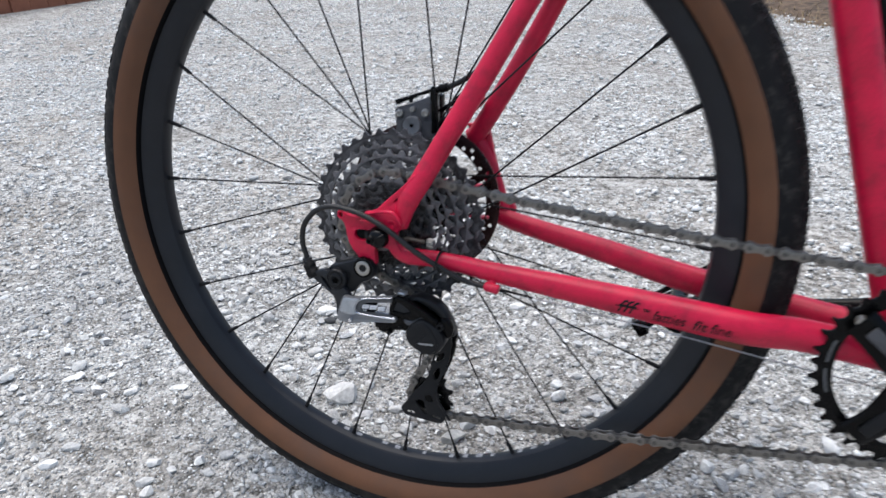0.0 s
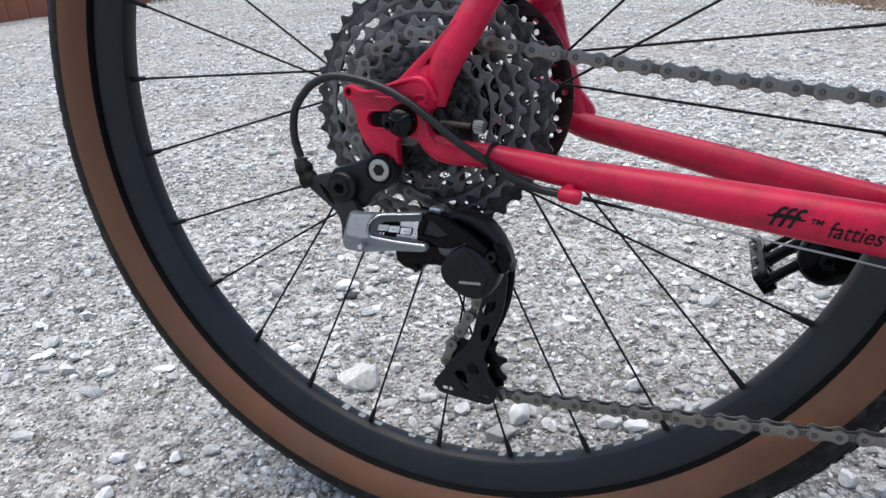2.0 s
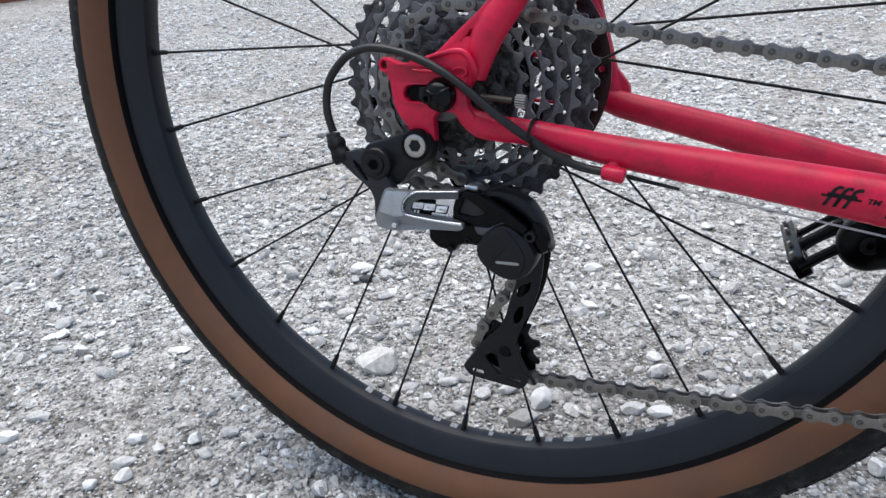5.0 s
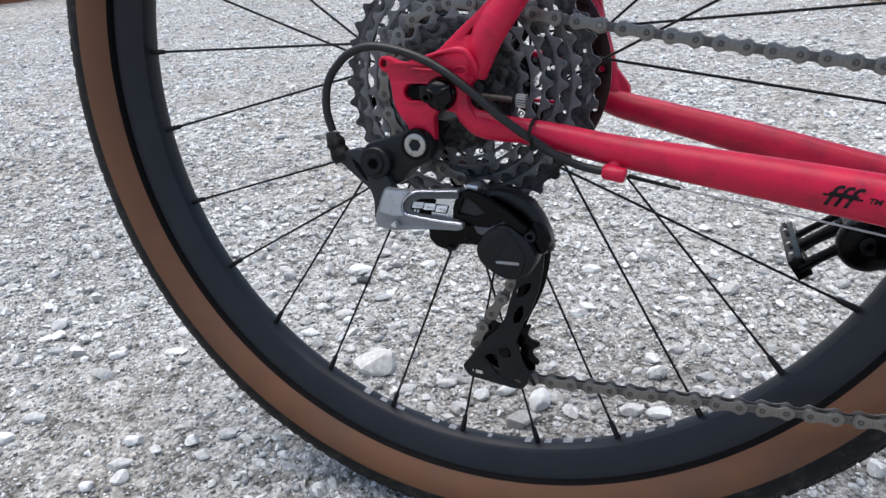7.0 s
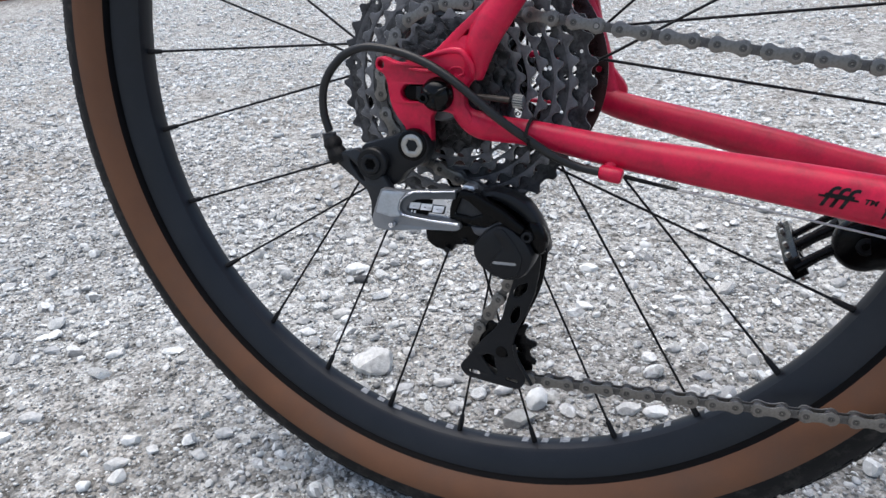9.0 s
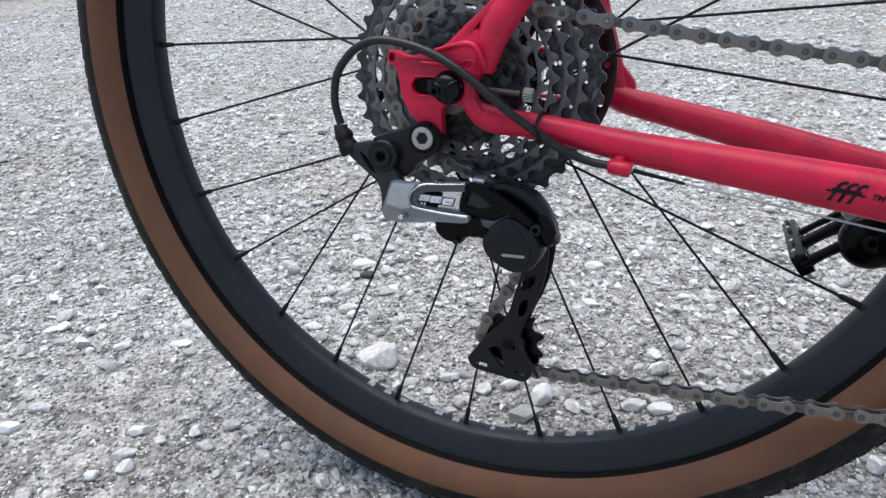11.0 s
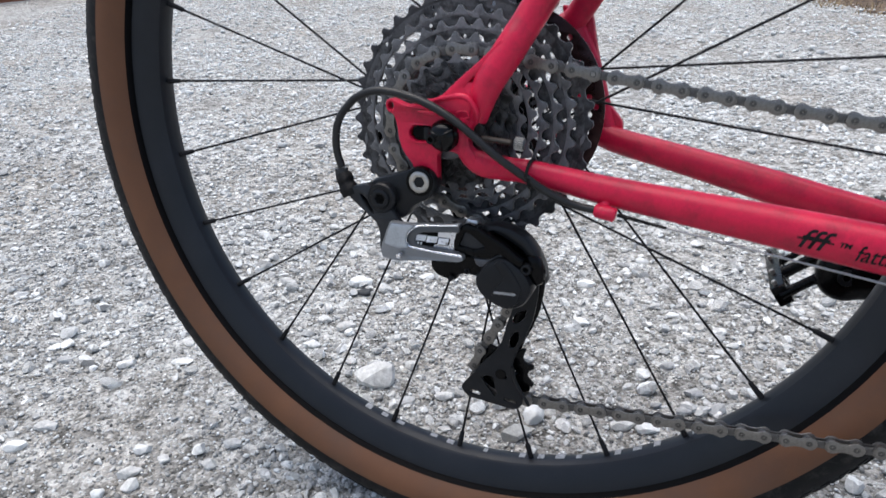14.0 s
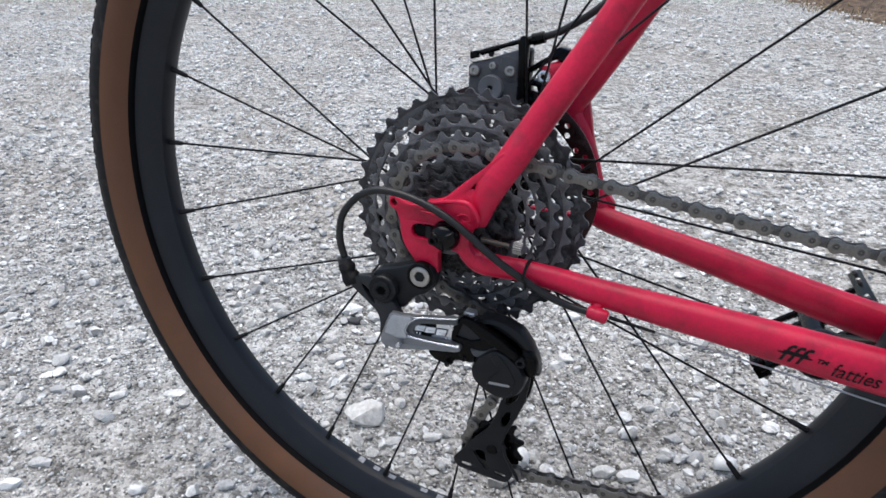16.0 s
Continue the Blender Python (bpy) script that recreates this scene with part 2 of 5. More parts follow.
def ground_material():
    """Compacted stone grit: millimetre grains over dusty, slightly stained fines."""
    m, n, l, b = nodes_of("gravel_fines")
    pos = n.new("ShaderNodeTexCoord")
    cells = []
    for scale in (240.0, 95.0, 45.0):
        v = n.new("ShaderNodeTexVoronoi")
        v.inputs["Scale"].default_value = scale
        l.new(pos.outputs["Object"], v.inputs["Vector"])
        cells.append(v)
    stain = n.new("ShaderNodeTexNoise")
    stain.inputs["Scale"].default_value, stain.inputs["Detail"].default_value, stain.inputs["Roughness"].default_value = 2.2, 8, 0.65
    l.new(pos.outputs["Object"], stain.inputs["Vector"])
    grey = []
    for v in cells:
        bw = n.new("ShaderNodeSeparateColor")
        l.new(v.outputs["Color"], bw.inputs[0])
        grey.append(bw.outputs[0])
    avg = n.new("ShaderNodeMix")
    avg.inputs[0].default_value = 0.5
    l.new(grey[0], avg.inputs[2])
    l.new(grey[1], avg.inputs[3])
    avg2 = n.new("ShaderNodeMix")
    avg2.inputs[0].default_value = 0.3
    l.new(avg.outputs[0], avg2.inputs[2])
    l.new(grey[2], avg2.inputs[3])
    ramp = n.new("ShaderNodeValToRGB")
    el = ramp.color_ramp.elements
    el.new(0.5)
    for e, (p, c) in zip(el, [(0.14, (0.088, 0.085, 0.079)), (0.5, (0.335, 0.330, 0.318)), (0.88, (0.61, 0.612, 0.606))]):
        e.position, e.color = p, (*c, 1)
    l.new(avg2.outputs[0], ramp.inputs[0])
    st = n.new("ShaderNodeValToRGB")
    for e, (p, c) in zip(st.color_ramp.elements, [(0.33, (0.82, 0.79, 0.745)), (0.58, (1.04, 1.06, 1.06))]):
        e.position, e.color = p, (*c, 1)
    l.new(stain.outputs[0], st.inputs[0])
    mx = n.new("ShaderNodeMix")
    mx.data_type, mx.blend_type = "RGBA", "MULTIPLY"
    mx.inputs[0].default_value = 1.0
    l.new(ramp.outputs[0], mx.inputs[6])
    l.new(st.outputs[0], mx.inputs[7])
    l.new(mx.outputs[2], b.inputs["Base Color"])
    b.inputs["Roughness"].default_value = 0.95
    b.inputs["Specular IOR Level"].default_value = 0.2
    hsum = n.new("ShaderNodeMath")
    hsum.operation = "ADD"
    l.new(cells[1].outputs["Distance"], hsum.inputs[0])
    l.new(cells[0].outputs["Distance"], hsum.inputs[1])
    bp = n.new("ShaderNodeBump")
    bp.invert = True
    bp.inputs["Strength"].default_value, bp.inputs["Distance"].default_value = 0.9, 0.004
    l.new(hsum.outputs[0], bp.inputs["Height"])
    l.new(bp.outputs[0], b.inputs["Normal"])
    return m


FINES = ground_material()
EARTH = surface("brown_leaf_litter", (0.112, 0.078, 0.052), 0.95, 0, 0.75, 16, 1.0, 120, 0, (0.020, 0.014, 0.012), 0.85, 24, 0.3, 0.47)
STRAW = surface("dry_grass", (0.22, 0.165, 0.095), 0.8, 0, 0.5, 20, 0.0)
BOARD = surface("red_brown_board", (0.27, 0.10, 0.055), 0.8, 0, 0.35, 7, 0.3, 90, 0, (0.16, 0.09, 0.06), 0.4, 5)


# ---- mesh helpers ----
def finish(me, angle=38):
    me.polygons.foreach_set("use_smooth", np.ones(len(me.polygons), bool))
    me.set_sharp_from_angle(angle=radians(angle))
    return me


def raw(verts, faces, angle=38):
    me = bpy.data.meshes.new("mesh")
    me.from_pydata([tuple(v) for v in verts], [], faces)
    me.validate()
    return finish(me, angle)


def join(*parts, angle=38):
    """Several meshes as one, without changing the material order of the first."""
    bm = bmesh.new()
    for me in parts:
        bm.from_mesh(me)
    bmesh.ops.recalc_face_normals(bm, faces=bm.faces)
    out = bpy.data.meshes.new("mesh")
    bm.to_mesh(out)
    bm.free()
    return finish(out, angle)


def moved(me, m):
    me.transform(m)
    return me


def lathe(profile, seg=48, closed=False, angle=38):
    """A profile of (radius, y) turned round the y axis; closed: the profile is a ring."""
    n = len(profile)
    a = np.linspace(0, 2 * math.pi, seg, endpoint=False)
    v = [(r * math.cos(t), y, r * math.sin(t)) for t in a for r, y in profile]
    f = []
    for i in range(seg):
        j = (i + 1) % seg
        for k in range(n if closed else n - 1):
            q = (k + 1) % n
            f.append((i * n + k, j * n + k, j * n + q, i * n + q))
    if not closed:
        for k in (0, n - 1):
            if profile[k][0] > 1e-6:
                f.append([i * n + k for i in range(seg)])
    bm = bmesh.new()
    vs = [bm.verts.new(p) for p in v]
    for q in f:
        bm.faces.new([vs[i] for i in q])
    bmesh.ops.remove_doubles(bm, verts=bm.verts, dist=1e-6)
    bmesh.ops.recalc_face_normals(bm, faces=bm.faces)
    me = bpy.data.meshes.new("mesh")
    bm.to_mesh(me)
    bm.free()
    return finish(me, angle)


def at_y(me, x, z, y=0.0):
    return moved(me, Matrix.Translation((x, y, z)))


def smooth_path(pts, n=8):
    """Catmull-Rom through the points."""
    p = [np.array(q, float) for q in pts]
    p = [2 * p[0] - p[1]] + p + [2 * p[-1] - p[-2]]
    out = []
    for i in range(1, len(p) - 2):
        for t in np.linspace(0, 1, n, endpoint=False):
            a, b, c, d = p[i - 1 : i + 3]
            out.append(0.5 * (2 * b + (c - a) * t + (2 * a - 5 * b + 4 * c - d) * t * t + (3 * b - a - 3 * c + d) * t**3))
    out.append(p[-2])
    return out


def tube(pts, radii, seg=16, flat=1.0, n=8, smooth=True):
    """A round or flattened bar along a path; flat scales it across the y axis."""
    if np.isscalar(radii):
        radii = [radii] * len(pts)
    rows = [(*p, r) for p, r in zip(pts, radii)]
    rows = smooth_path(rows, n) if smooth and len(rows) > 2 else [np.array(r, float) for r in rows]
    v, f = [], []
    prev = None
    for i, row in enumerate(rows):
        a, b = rows[max(0, i - 1)][:3], rows[min(len(rows) - 1, i + 1)][:3]
        d = Vector((b - a).tolist()).normalized()
        side = Vector((0, 1, 0)) - d * d.y if prev is None else prev - d * d.dot(prev)
        if side.length < 1e-4:
            side = Vector((1, 0, 0)) - d * d.x
        side.normalize()
        prev = side
        up = d.cross(side)
        for k in range(seg):
            t = 2 * math.pi * k / seg
            v.append(Vector(row[:3].tolist()) + float(row[3]) * (math.cos(t) * side * flat + math.sin(t) * up))
    for i in range(len(rows) - 1):
        for k in range(seg):
            q = (k + 1) % seg
            f.append((i * seg + k, i * seg + q, (i + 1) * seg + q, (i + 1) * seg + k))
    f += [tuple(range(seg))[::-1], tuple(range((len(rows) - 1) * seg, len(rows) * seg))]
    return raw(v, f, 50)


def rounded(pts, r, n=4):
    """A polygon with its corners rounded by about r."""
    out = []
    m = len(pts)
    for i in range(m):
        a, b, c = (Vector(pts[(i + k) % m]) for k in (-1, 0, 1))
        u, w = a - b, c - b
        s = min(r, u.length * 0.45, w.length * 0.45)
        p, q = b + u.normalized() * s, b + w.normalized() * s
        for t in np.linspace(0, 1, n):
            out.append(tuple((1 - t) ** 2 * p + 2 * t * (1 - t) * b + t * t * q))
    return out


def circle(x, z, r, n=20):
    return [(x + r * math.cos(2 * math.pi * k / n), z + r * math.sin(2 * math.pi * k / n)) for k in range(n)]


def slot(x0, z0, x1, z1, r, n=8):
    a = math.atan2(z1 - z0, x1 - x0)
    one = [(x1 + r * math.cos(a + t), z1 + r * math.sin(a + t)) for t in np.linspace(-math.pi / 2, math.pi / 2, n)]
    return one + [(x0 + r * math.cos(a + t), z0 + r * math.sin(a + t)) for t in np.linspace(math.pi / 2, 1.5 * math.pi, n)]


def plate(outline, y0, y1, holes=(), bevel=0.0, angle=30):
    """A flat piece cut from an outline in x and z, with holes through it, between y0 and y1, its edges rounded by bevel."""
    cu = bpy.data.curves.new("outline", "CURVE")
    cu.dimensions, cu.fill_mode = "2D", "BOTH"
    cu.extrude = max(1e-5, abs(y1 - y0) / 2 - bevel)
    cu.bevel_depth, cu.bevel_resolution, cu.offset = bevel, 1, -bevel
    for loop in (outline, *holes):
        sp = cu.splines.new("POLY")
        sp.points.add(len(loop) - 1)
        for p, (x, z) in zip(sp.points, loop):
            p.co = (x, z, 0, 1)
        sp.use_cyclic_u = True
    ob = bpy.data.objects.new("outline", cu)
    me = bpy.data.meshes.new_from_object(ob)
    bpy.data.objects.remove(ob)
    bpy.data.curves.remove(cu)
    me.transform(Matrix.Translation((0, (y0 + y1) / 2, 0)) @ Matrix.Rotation(math.pi / 2, 4, "X"))
    bm = bmesh.new()
    bm.from_mesh(me)
    bmesh.ops.remove_doubles(bm, verts=bm.verts, dist=1e-6)
    bm.to_mesh(me)
    bm.free()
    me.materials.clear()
    return finish(me, angle)


def lettering(text, size, depth=0.0001, shear=0.0, bold=0.013):
    """Text lying in x and z, facing towards -y."""
    cu = bpy.data.curves.new("text", "FONT")
    cu.body, cu.size, cu.extrude, cu.shear, cu.offset = text, size, depth, shear, bold
    ob = bpy.data.objects.new("text", cu)
    me = bpy.data.meshes.new_from_object(ob)
    bpy.data.objects.remove(ob)
    bpy.data.curves.remove(cu)
    me.transform(Matrix.Rotation(math.pi / 2, 4, "X"))
    me.materials.clear()
    return me


def part(name, me, material, parent, label="", m=None):
    """One mesh as a part under a thing or under another part."""
    me.name = name
    if material and not me.materials:
        me.materials.append(material)
    ob = new(name, me)
    ob.parent = parent
    if m is not None:
        ob.matrix_basis = m
    return tagged(ob, label)


def socket_bolt(parent, x, y, z, r, mat, name="bolt", hexa=0.45, length=0.006, label=""):
    """A bolt head facing -y, with a hexagon socket sunk into it."""
    h = r * hexa
    me = plate(circle(x, z, r, 28), y, y + length, [circle(x, z, h, 6)], min(0.0012, r * 0.2))
    b = part(name, me, mat, parent, label)
    # black floor puts the dark inside the socket into its colour
    part("socket", at_y(lathe([(h * 1.05, 0), (h * 1.05, 0.0005), (0, 0.0005)], 12), x, z, y + length * 0.5), HOLE, b)
    return b


# ---- the bicycle: everything below is told from the hub's middle, x forward, y away from the drive side ----
TYRE_R = 0.337
LEAN = -6.4
bicycle = new("bicycle")
bicycle.matrix_basis = pose(0, -0.0376, -0.0018, LEAN, 0, 0)
tagged(bicycle, "red steel gravel bicycle with tan-wall tyres leaning slightly on gravel", "bicycle")
HUB = Matrix.Translation((0, 0, TYRE_R))


def bpart(name, me, mat, label=""):
    return part(name, me, mat, bicycle, label, HUB)


# rear wheel: rim, tyre, hub, spokes
rim_prof = [(0.2966, -0.0140), (0.2964, -0.0152), (0.2935, -0.0160), (0.2908, -0.0164), (0.2899, -0.0163), (0.2730, -0.0094), (0.2708, -0.0074), (0.2697, -0.0044), (0.2690, 0.0)]
rim_prof = rim_prof + [(r, -y) for r, y in rim_prof[-2::-1]] + [(0.2915, 0.0095), (0.2915, -0.0095)]
wheel = bpart("rear_wheel", lathe(rim_prof, 144, True, 24), RIM, "black spoked wheel with a deep anodised rim")
# the tyre is wider than it is high
CASING_R, CASING, WIDE = 0.3110, 0.0258, 0.0300
prof = [(0.2894, -0.0150), (0.2898, -0.0180), (0.2906, -0.0198), (0.2918, -0.0212)]
for t in np.linspace(-124, 124, 43):
    prof.append((CASING_R + CASING * math.cos(radians(t)), WIDE * math.sin(radians(t))))
prof += [(0.2918, 0.0212), (0.2906, 0.0198), (0.2898, 0.0180), (0.2894, 0.0150)]
tyre_me = lathe(prof[::-1], 180, True, 50)
tyre_me.materials.append(RUBBER)
tyre_me.materials.append(TAN)
tyre_me.materials.append(BEAD)
idx = []
for p in tyre_me.polygons:
    r = math.hypot(p.center.x, p.center.z)
    idx.append(2 if r < 0.2916 else 1 if r < 0.3112 and abs(p.center.y) > 0.0125 else 0)
tyre_me.polygons.foreach_set("material_index", idx)
tyre = part("tyre", tyre_me, None, wheel, "black gravel tyre with brown tan sidewalls")


def on_casing(tilt, sunk):
    """A pose on the tyre's skin, x pointing outwards, at an angle from the crown."""
    t = radians(tilt)
    facing = math.atan2(CASING * math.sin(t), WIDE * math.cos(t))
    return Matrix.Translation((CASING_R + (CASING - sunk) * math.cos(t), (WIDE - sunk) * math.sin(t), 0)) @ Matrix.Rotation(facing, 4, "Z")


def tread_mesh():
    """Low rubber blocks in rows round the crown, with taller ones on the shoulders."""
    v, f = [], []
    rows = [(0, 230, 3.3, 1.7, 0.45), (8, 230, 3.2, 1.6, 0.45), (-8, 230, 3.2, 1.6, 0.45), (16, 230, 3.2, 1.6, 0.45), (-16, 230, 3.2, 1.6, 0.45),
            (26, 200, 3.7, 2.0, 0.8), (-26, 200, 3.7, 2.0, 0.8), (36, 172, 4.4, 2.1, 1.0), (-36, 172, 4.4, 2.1, 1.0), (45, 150, 4.3, 1.9, 0.4), (-45, 150, 4.3, 1.9, 0.4)]
    for n_row, (tilt, count, along, across, high) in enumerate(rows):
        for k in range(count):
            a = 2 * math.pi * (k + 0.5 * (n_row % 2)) / count
            m = Matrix.Rotation(-a, 4, "Y") @ on_casing(tilt, 0.0003)
            base = len(v)
            skew = 0.0006 * (1 if tilt > 0 else -1)
            for x, s in ((-0.0004, 1.12), (0.0004 + high * 0.001, 0.86)):
                for y, z in ((-1, -1), (1, -1), (1, 1), (-1, 1)):
                    v.append(m @ Vector((x, y * across * 0.001 * s + skew * z, z * along * 0.001 * s)))
            f += [tuple(base + i for i in q) for q in ((4, 5, 6, 7), (0, 1, 5, 4), (1, 2, 6, 5), (2, 3, 7, 6), (3, 0, 4, 7))]
    return raw(v, f, 20)


part("tread", tread_mesh(), RUBBER, wheel, "low black rubber tread blocks")


def whiskers_mesh():
    """Moulding whiskers that stand out from the tread edge."""
    rnd = random.Random(4)
    v, f = [], []
    for k in range(900):
        a = rnd.uniform(0, 2 * math.pi)
        tilt = rnd.choice((-1, 1)) * rnd.uniform(2, 76)
        m = Matrix.Rotation(-a, 4, "Y") @ on_casing(tilt, 0.0002)
        b, w, h = len(v), 0.00032, rnd.uniform(0.0015, 0.0050)
        bend = rnd.uniform(-0.001, 0.001)
        v += [m @ Vector(p) for p in ((0, -w, -w), (0, w, -w), (0, 0, w), (h, bend, 0))]
        f += [(b, b + 1, b + 3), (b + 1, b + 2, b + 3), (b + 2, b, b + 3)]
    return raw(v, f)


part("rubber_fringe", whiskers_mesh(), RUBBER, wheel)["kind"] = "stuff"
hub_prof = [(0.0, -0.070), (0.0095, -0.070), (0.0095, -0.0215), (0.0285, -0.0205), (0.0285, -0.0170), (0.0135, -0.0150), (0.0125, 0.0250), (0.0275, 0.0315), (0.0275, 0.0350), (0.020, 0.0365), (0.020, 0.0440), (0.0095, 0.0445), (0.0095, 0.0700), (0.0, 0.0700)]
part("hub", lathe(hub_prof, 40), DARK, wheel, "black alloy rear hub")
FIRST = 178.3


def spoke_ends(k):
    th = radians(FIRST + k * 360 / 28)
    drive = k % 2 == 0
    lead = 1 if (k % 4 in (2, 3)) else -1
    hole = th + lead * radians(80)
    y = -0.0187 if drive else 0.0333
    y += 0.0022 * (1 if (k // 2) % 2 else -1)
    outer = Vector((0.2705 * math.cos(th), 0.0, 0.2705 * math.sin(th)))
    inner = Vector((0.0255 * math.cos(hole), y, 0.0255 * math.sin(hole)))
    return outer, inner


for k in range(28):
    o, i = spoke_ends(k)
    d = (i - o).normalized()
    part("spoke", tube([o + d * 0.012, o + d * 0.045, i - d * 0.03, i], [0.00098, 0.00085, 0.00085, 0.00105], 8, smooth=False), SPOKE, wheel)
    part("nipple", tube([o - d * 0.003, o + d * 0.001, o + d * 0.0135, o + d * 0.0145], [0.0024, 0.0022, 0.0018, 0.0012], 10, smooth=False), SPOKE, wheel)

# pale worn lettering along the inside of the rim, too worn to read: plain bars
rnd = random.Random(11)
for k in range(19):
    a = radians(FIRST + 72.0 + k * 3.25)
    if rnd.random() < 0.12:
        continue
    w, h = rnd.uniform(0.0030, 0.0074), rnd.uniform(0.0042, 0.0064)
    m = Matrix.Rotation(-a, 4, "Y") @ Matrix.Translation((0.2693, 0.0014 + rnd.uniform(-0.0008, 0.0008), 0)) @ Matrix.Rotation(radians(0), 4, "Z")
    me = raw([m @ Vector(q) for q in ((-0.0004, -h / 2, -w / 2), (-0.0004, h / 2, -w / 2), (-0.0004, h / 2, w / 2), (-0.0004, -h / 2, w / 2), (0.001, -h / 2, -w / 2), (0.001, h / 2, -w / 2), (0.001, h / 2, w / 2), (0.001, -h / 2, w / 2))],
             [(0, 1, 2, 3), (4, 7, 6, 5), (0, 4, 5, 1), (1, 5, 6, 2), (2, 6, 7, 3), (3, 7, 4, 0)])
    part("rim_mark", me, WORN, wheel)

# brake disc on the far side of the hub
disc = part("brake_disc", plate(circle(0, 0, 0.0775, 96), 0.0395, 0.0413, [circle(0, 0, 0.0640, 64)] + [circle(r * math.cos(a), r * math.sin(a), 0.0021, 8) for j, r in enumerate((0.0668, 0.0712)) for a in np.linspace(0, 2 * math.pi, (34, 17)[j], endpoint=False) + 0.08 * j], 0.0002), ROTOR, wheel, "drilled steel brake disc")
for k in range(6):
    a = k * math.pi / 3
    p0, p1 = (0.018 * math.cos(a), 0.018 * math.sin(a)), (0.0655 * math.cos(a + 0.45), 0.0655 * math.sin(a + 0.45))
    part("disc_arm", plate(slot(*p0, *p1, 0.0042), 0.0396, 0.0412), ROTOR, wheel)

# cassette
TEETH = [11, 13, 15, 17, 19, 21, 24, 27, 31, 35, 40]
COG_Y = [-0.0647 + 0.00374 * min(k, 5) + 0.0032 * max(0, k - 5) for k in range(11)]


def pitch_r(n):
    return 0.00635 / math.sin(math.pi / n)


def toothed(n, tip=0.0015, root=0.0031, turn=0.0):
    r, out = pitch_r(n), []
    worn = random.Random(n)
    for k in range(n):
        a = 2 * math.pi * k / n + turn + worn.uniform(-0.012, 0.012)
        s = 2 * math.pi / n
        top = tip * worn.choice((1.0, 1.0, 0.9, 0.6, 0.25))
        for da, dr in ((-0.50, -root), (-0.38, -root * 0.95), (-0.28, -root * 0.68), (-0.18, -root * 0.1), (-0.11, top * 0.9), (-0.06, top), (0.06, top * 0.85), (0.14, 0.0), (0.24, -root * 0.62), (0.37, -root * 0.95)):
            out.append(((r + dr) * math.cos(a + da * s), (r + dr) * math.sin(a + da * s)))
    return out


cas_body = lathe([(0.0, -0.0672), (0.0150, -0.0672), (0.0155, -0.0655), (0.0165, -0.064), (0.0165, -0.0225), (0.0, -0.0225)], 36)
cassette = bpart("cassette", cas_body, COG, "dark greasy eleven-speed cassette")
rnd = random.Random(7)
for k, n in enumerate(TEETH):
    r = pitch_r(n)
    turn = radians(3.0) if k == 10 else 0.2 * k + 0.05
    rin = 0.0155 if k < 5 else pitch_r(TEETH[k - 1]) - (0.0042 if k < 6 else 0.0046)
    holes = [circle(0, 0, rin, 56)]
    deep = 0.0
    if k >= 6:
        # the larger cogs are rings with a lobed inner edge: light shows between the lobes
        lobes, deep = n // 2 + 3, min(0.0070, r - 0.0056 - rin)
        edge = []
        for t in np.linspace(0, 2 * math.pi, 300, endpoint=False):
            q = max(0.0, math.sin(t * lobes + 1.7 * k)) ** 0.6 * ((0.46 if k < 10 else 0.32) + 0.26 * math.sin(3.0 * t + 1.3 * k))
            edge.append(((rin + deep * q) * math.cos(t), (rin + deep * q) * math.sin(t)))
        holes = [edge]
        # round holes between the lobes, some of them left out where the ramps are riveted on
        for j in range(lobes):
            a = (2 * math.pi * j - math.pi / 2 - 1.7 * k) / lobes
            for rr, hr in ((r - 0.0070, rnd.choice((0.0011, 0.0013, 0.0015))), (rin + 0.0032, 0.0012)):
                if rnd.random() < 0.72 and r - 0.0053 > rr + hr and rr - hr > rin + 0.0006:
                    holes.append(circle(rr * math.cos(a), rr * math.sin(a), hr, 10))
    web = r - 0.0050 if k >= 5 else rin
    if k >= 5:
        # web inside the worn tooth ring: grease and inter-cog shade put into its colour
        part("web", plate(circle(0, 0, web + 0.0002, 72), COG_Y[k] - 0.00086, COG_Y[k] + 0.00086, holes, 0.0001), GREASE_SHADE, cassette, "dark greasy web with the gap shade in its colour")
    cog = plate(toothed(n, turn=turn), COG_Y[k] - 0.0009, COG_Y[k] + 0.0009, [circle(0, 0, web, 72)], 0.00018)
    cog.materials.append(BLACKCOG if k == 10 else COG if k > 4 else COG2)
    cog.materials.append(COG if k == 10 else EDGE)
    bright = 1.0 if k < 6 else r - 0.0036
    cog.polygons.foreach_set("material_index", [1 if abs(p.normal.y) < 0.95 and math.hypot(p.center.x, p.center.z) > bright else 0 for p in cog.polygons])
    part("cog", cog, None, cassette)
    if k >= 6:
        # pressed shifting ramps and rivet heads that stand a little proud of the face
        for j in range(3, n, 6):
            a = 2 * math.pi * (j + 0.15) / n + turn
            rr = r - 0.0052
            u, w = (math.cos(a), math.sin(a)), (-math.sin(a), math.cos(a))
            ramp = [(rr * u[0] + p * w[0] + q * u[0], rr * u[1] + p * w[1] + q * u[1]) for p, q in ((-0.0042, -0.0012), (0.0010, -0.0016), (0.0044, 0.0006), (0.0036, 0.0018), (-0.0010, 0.0008))]
            part("ramp", plate(rounded(ramp, 0.0006, 3), COG_Y[k] - 0.0013, COG_Y[k] - 0.0008, (), 0.0002), COG, cassette)
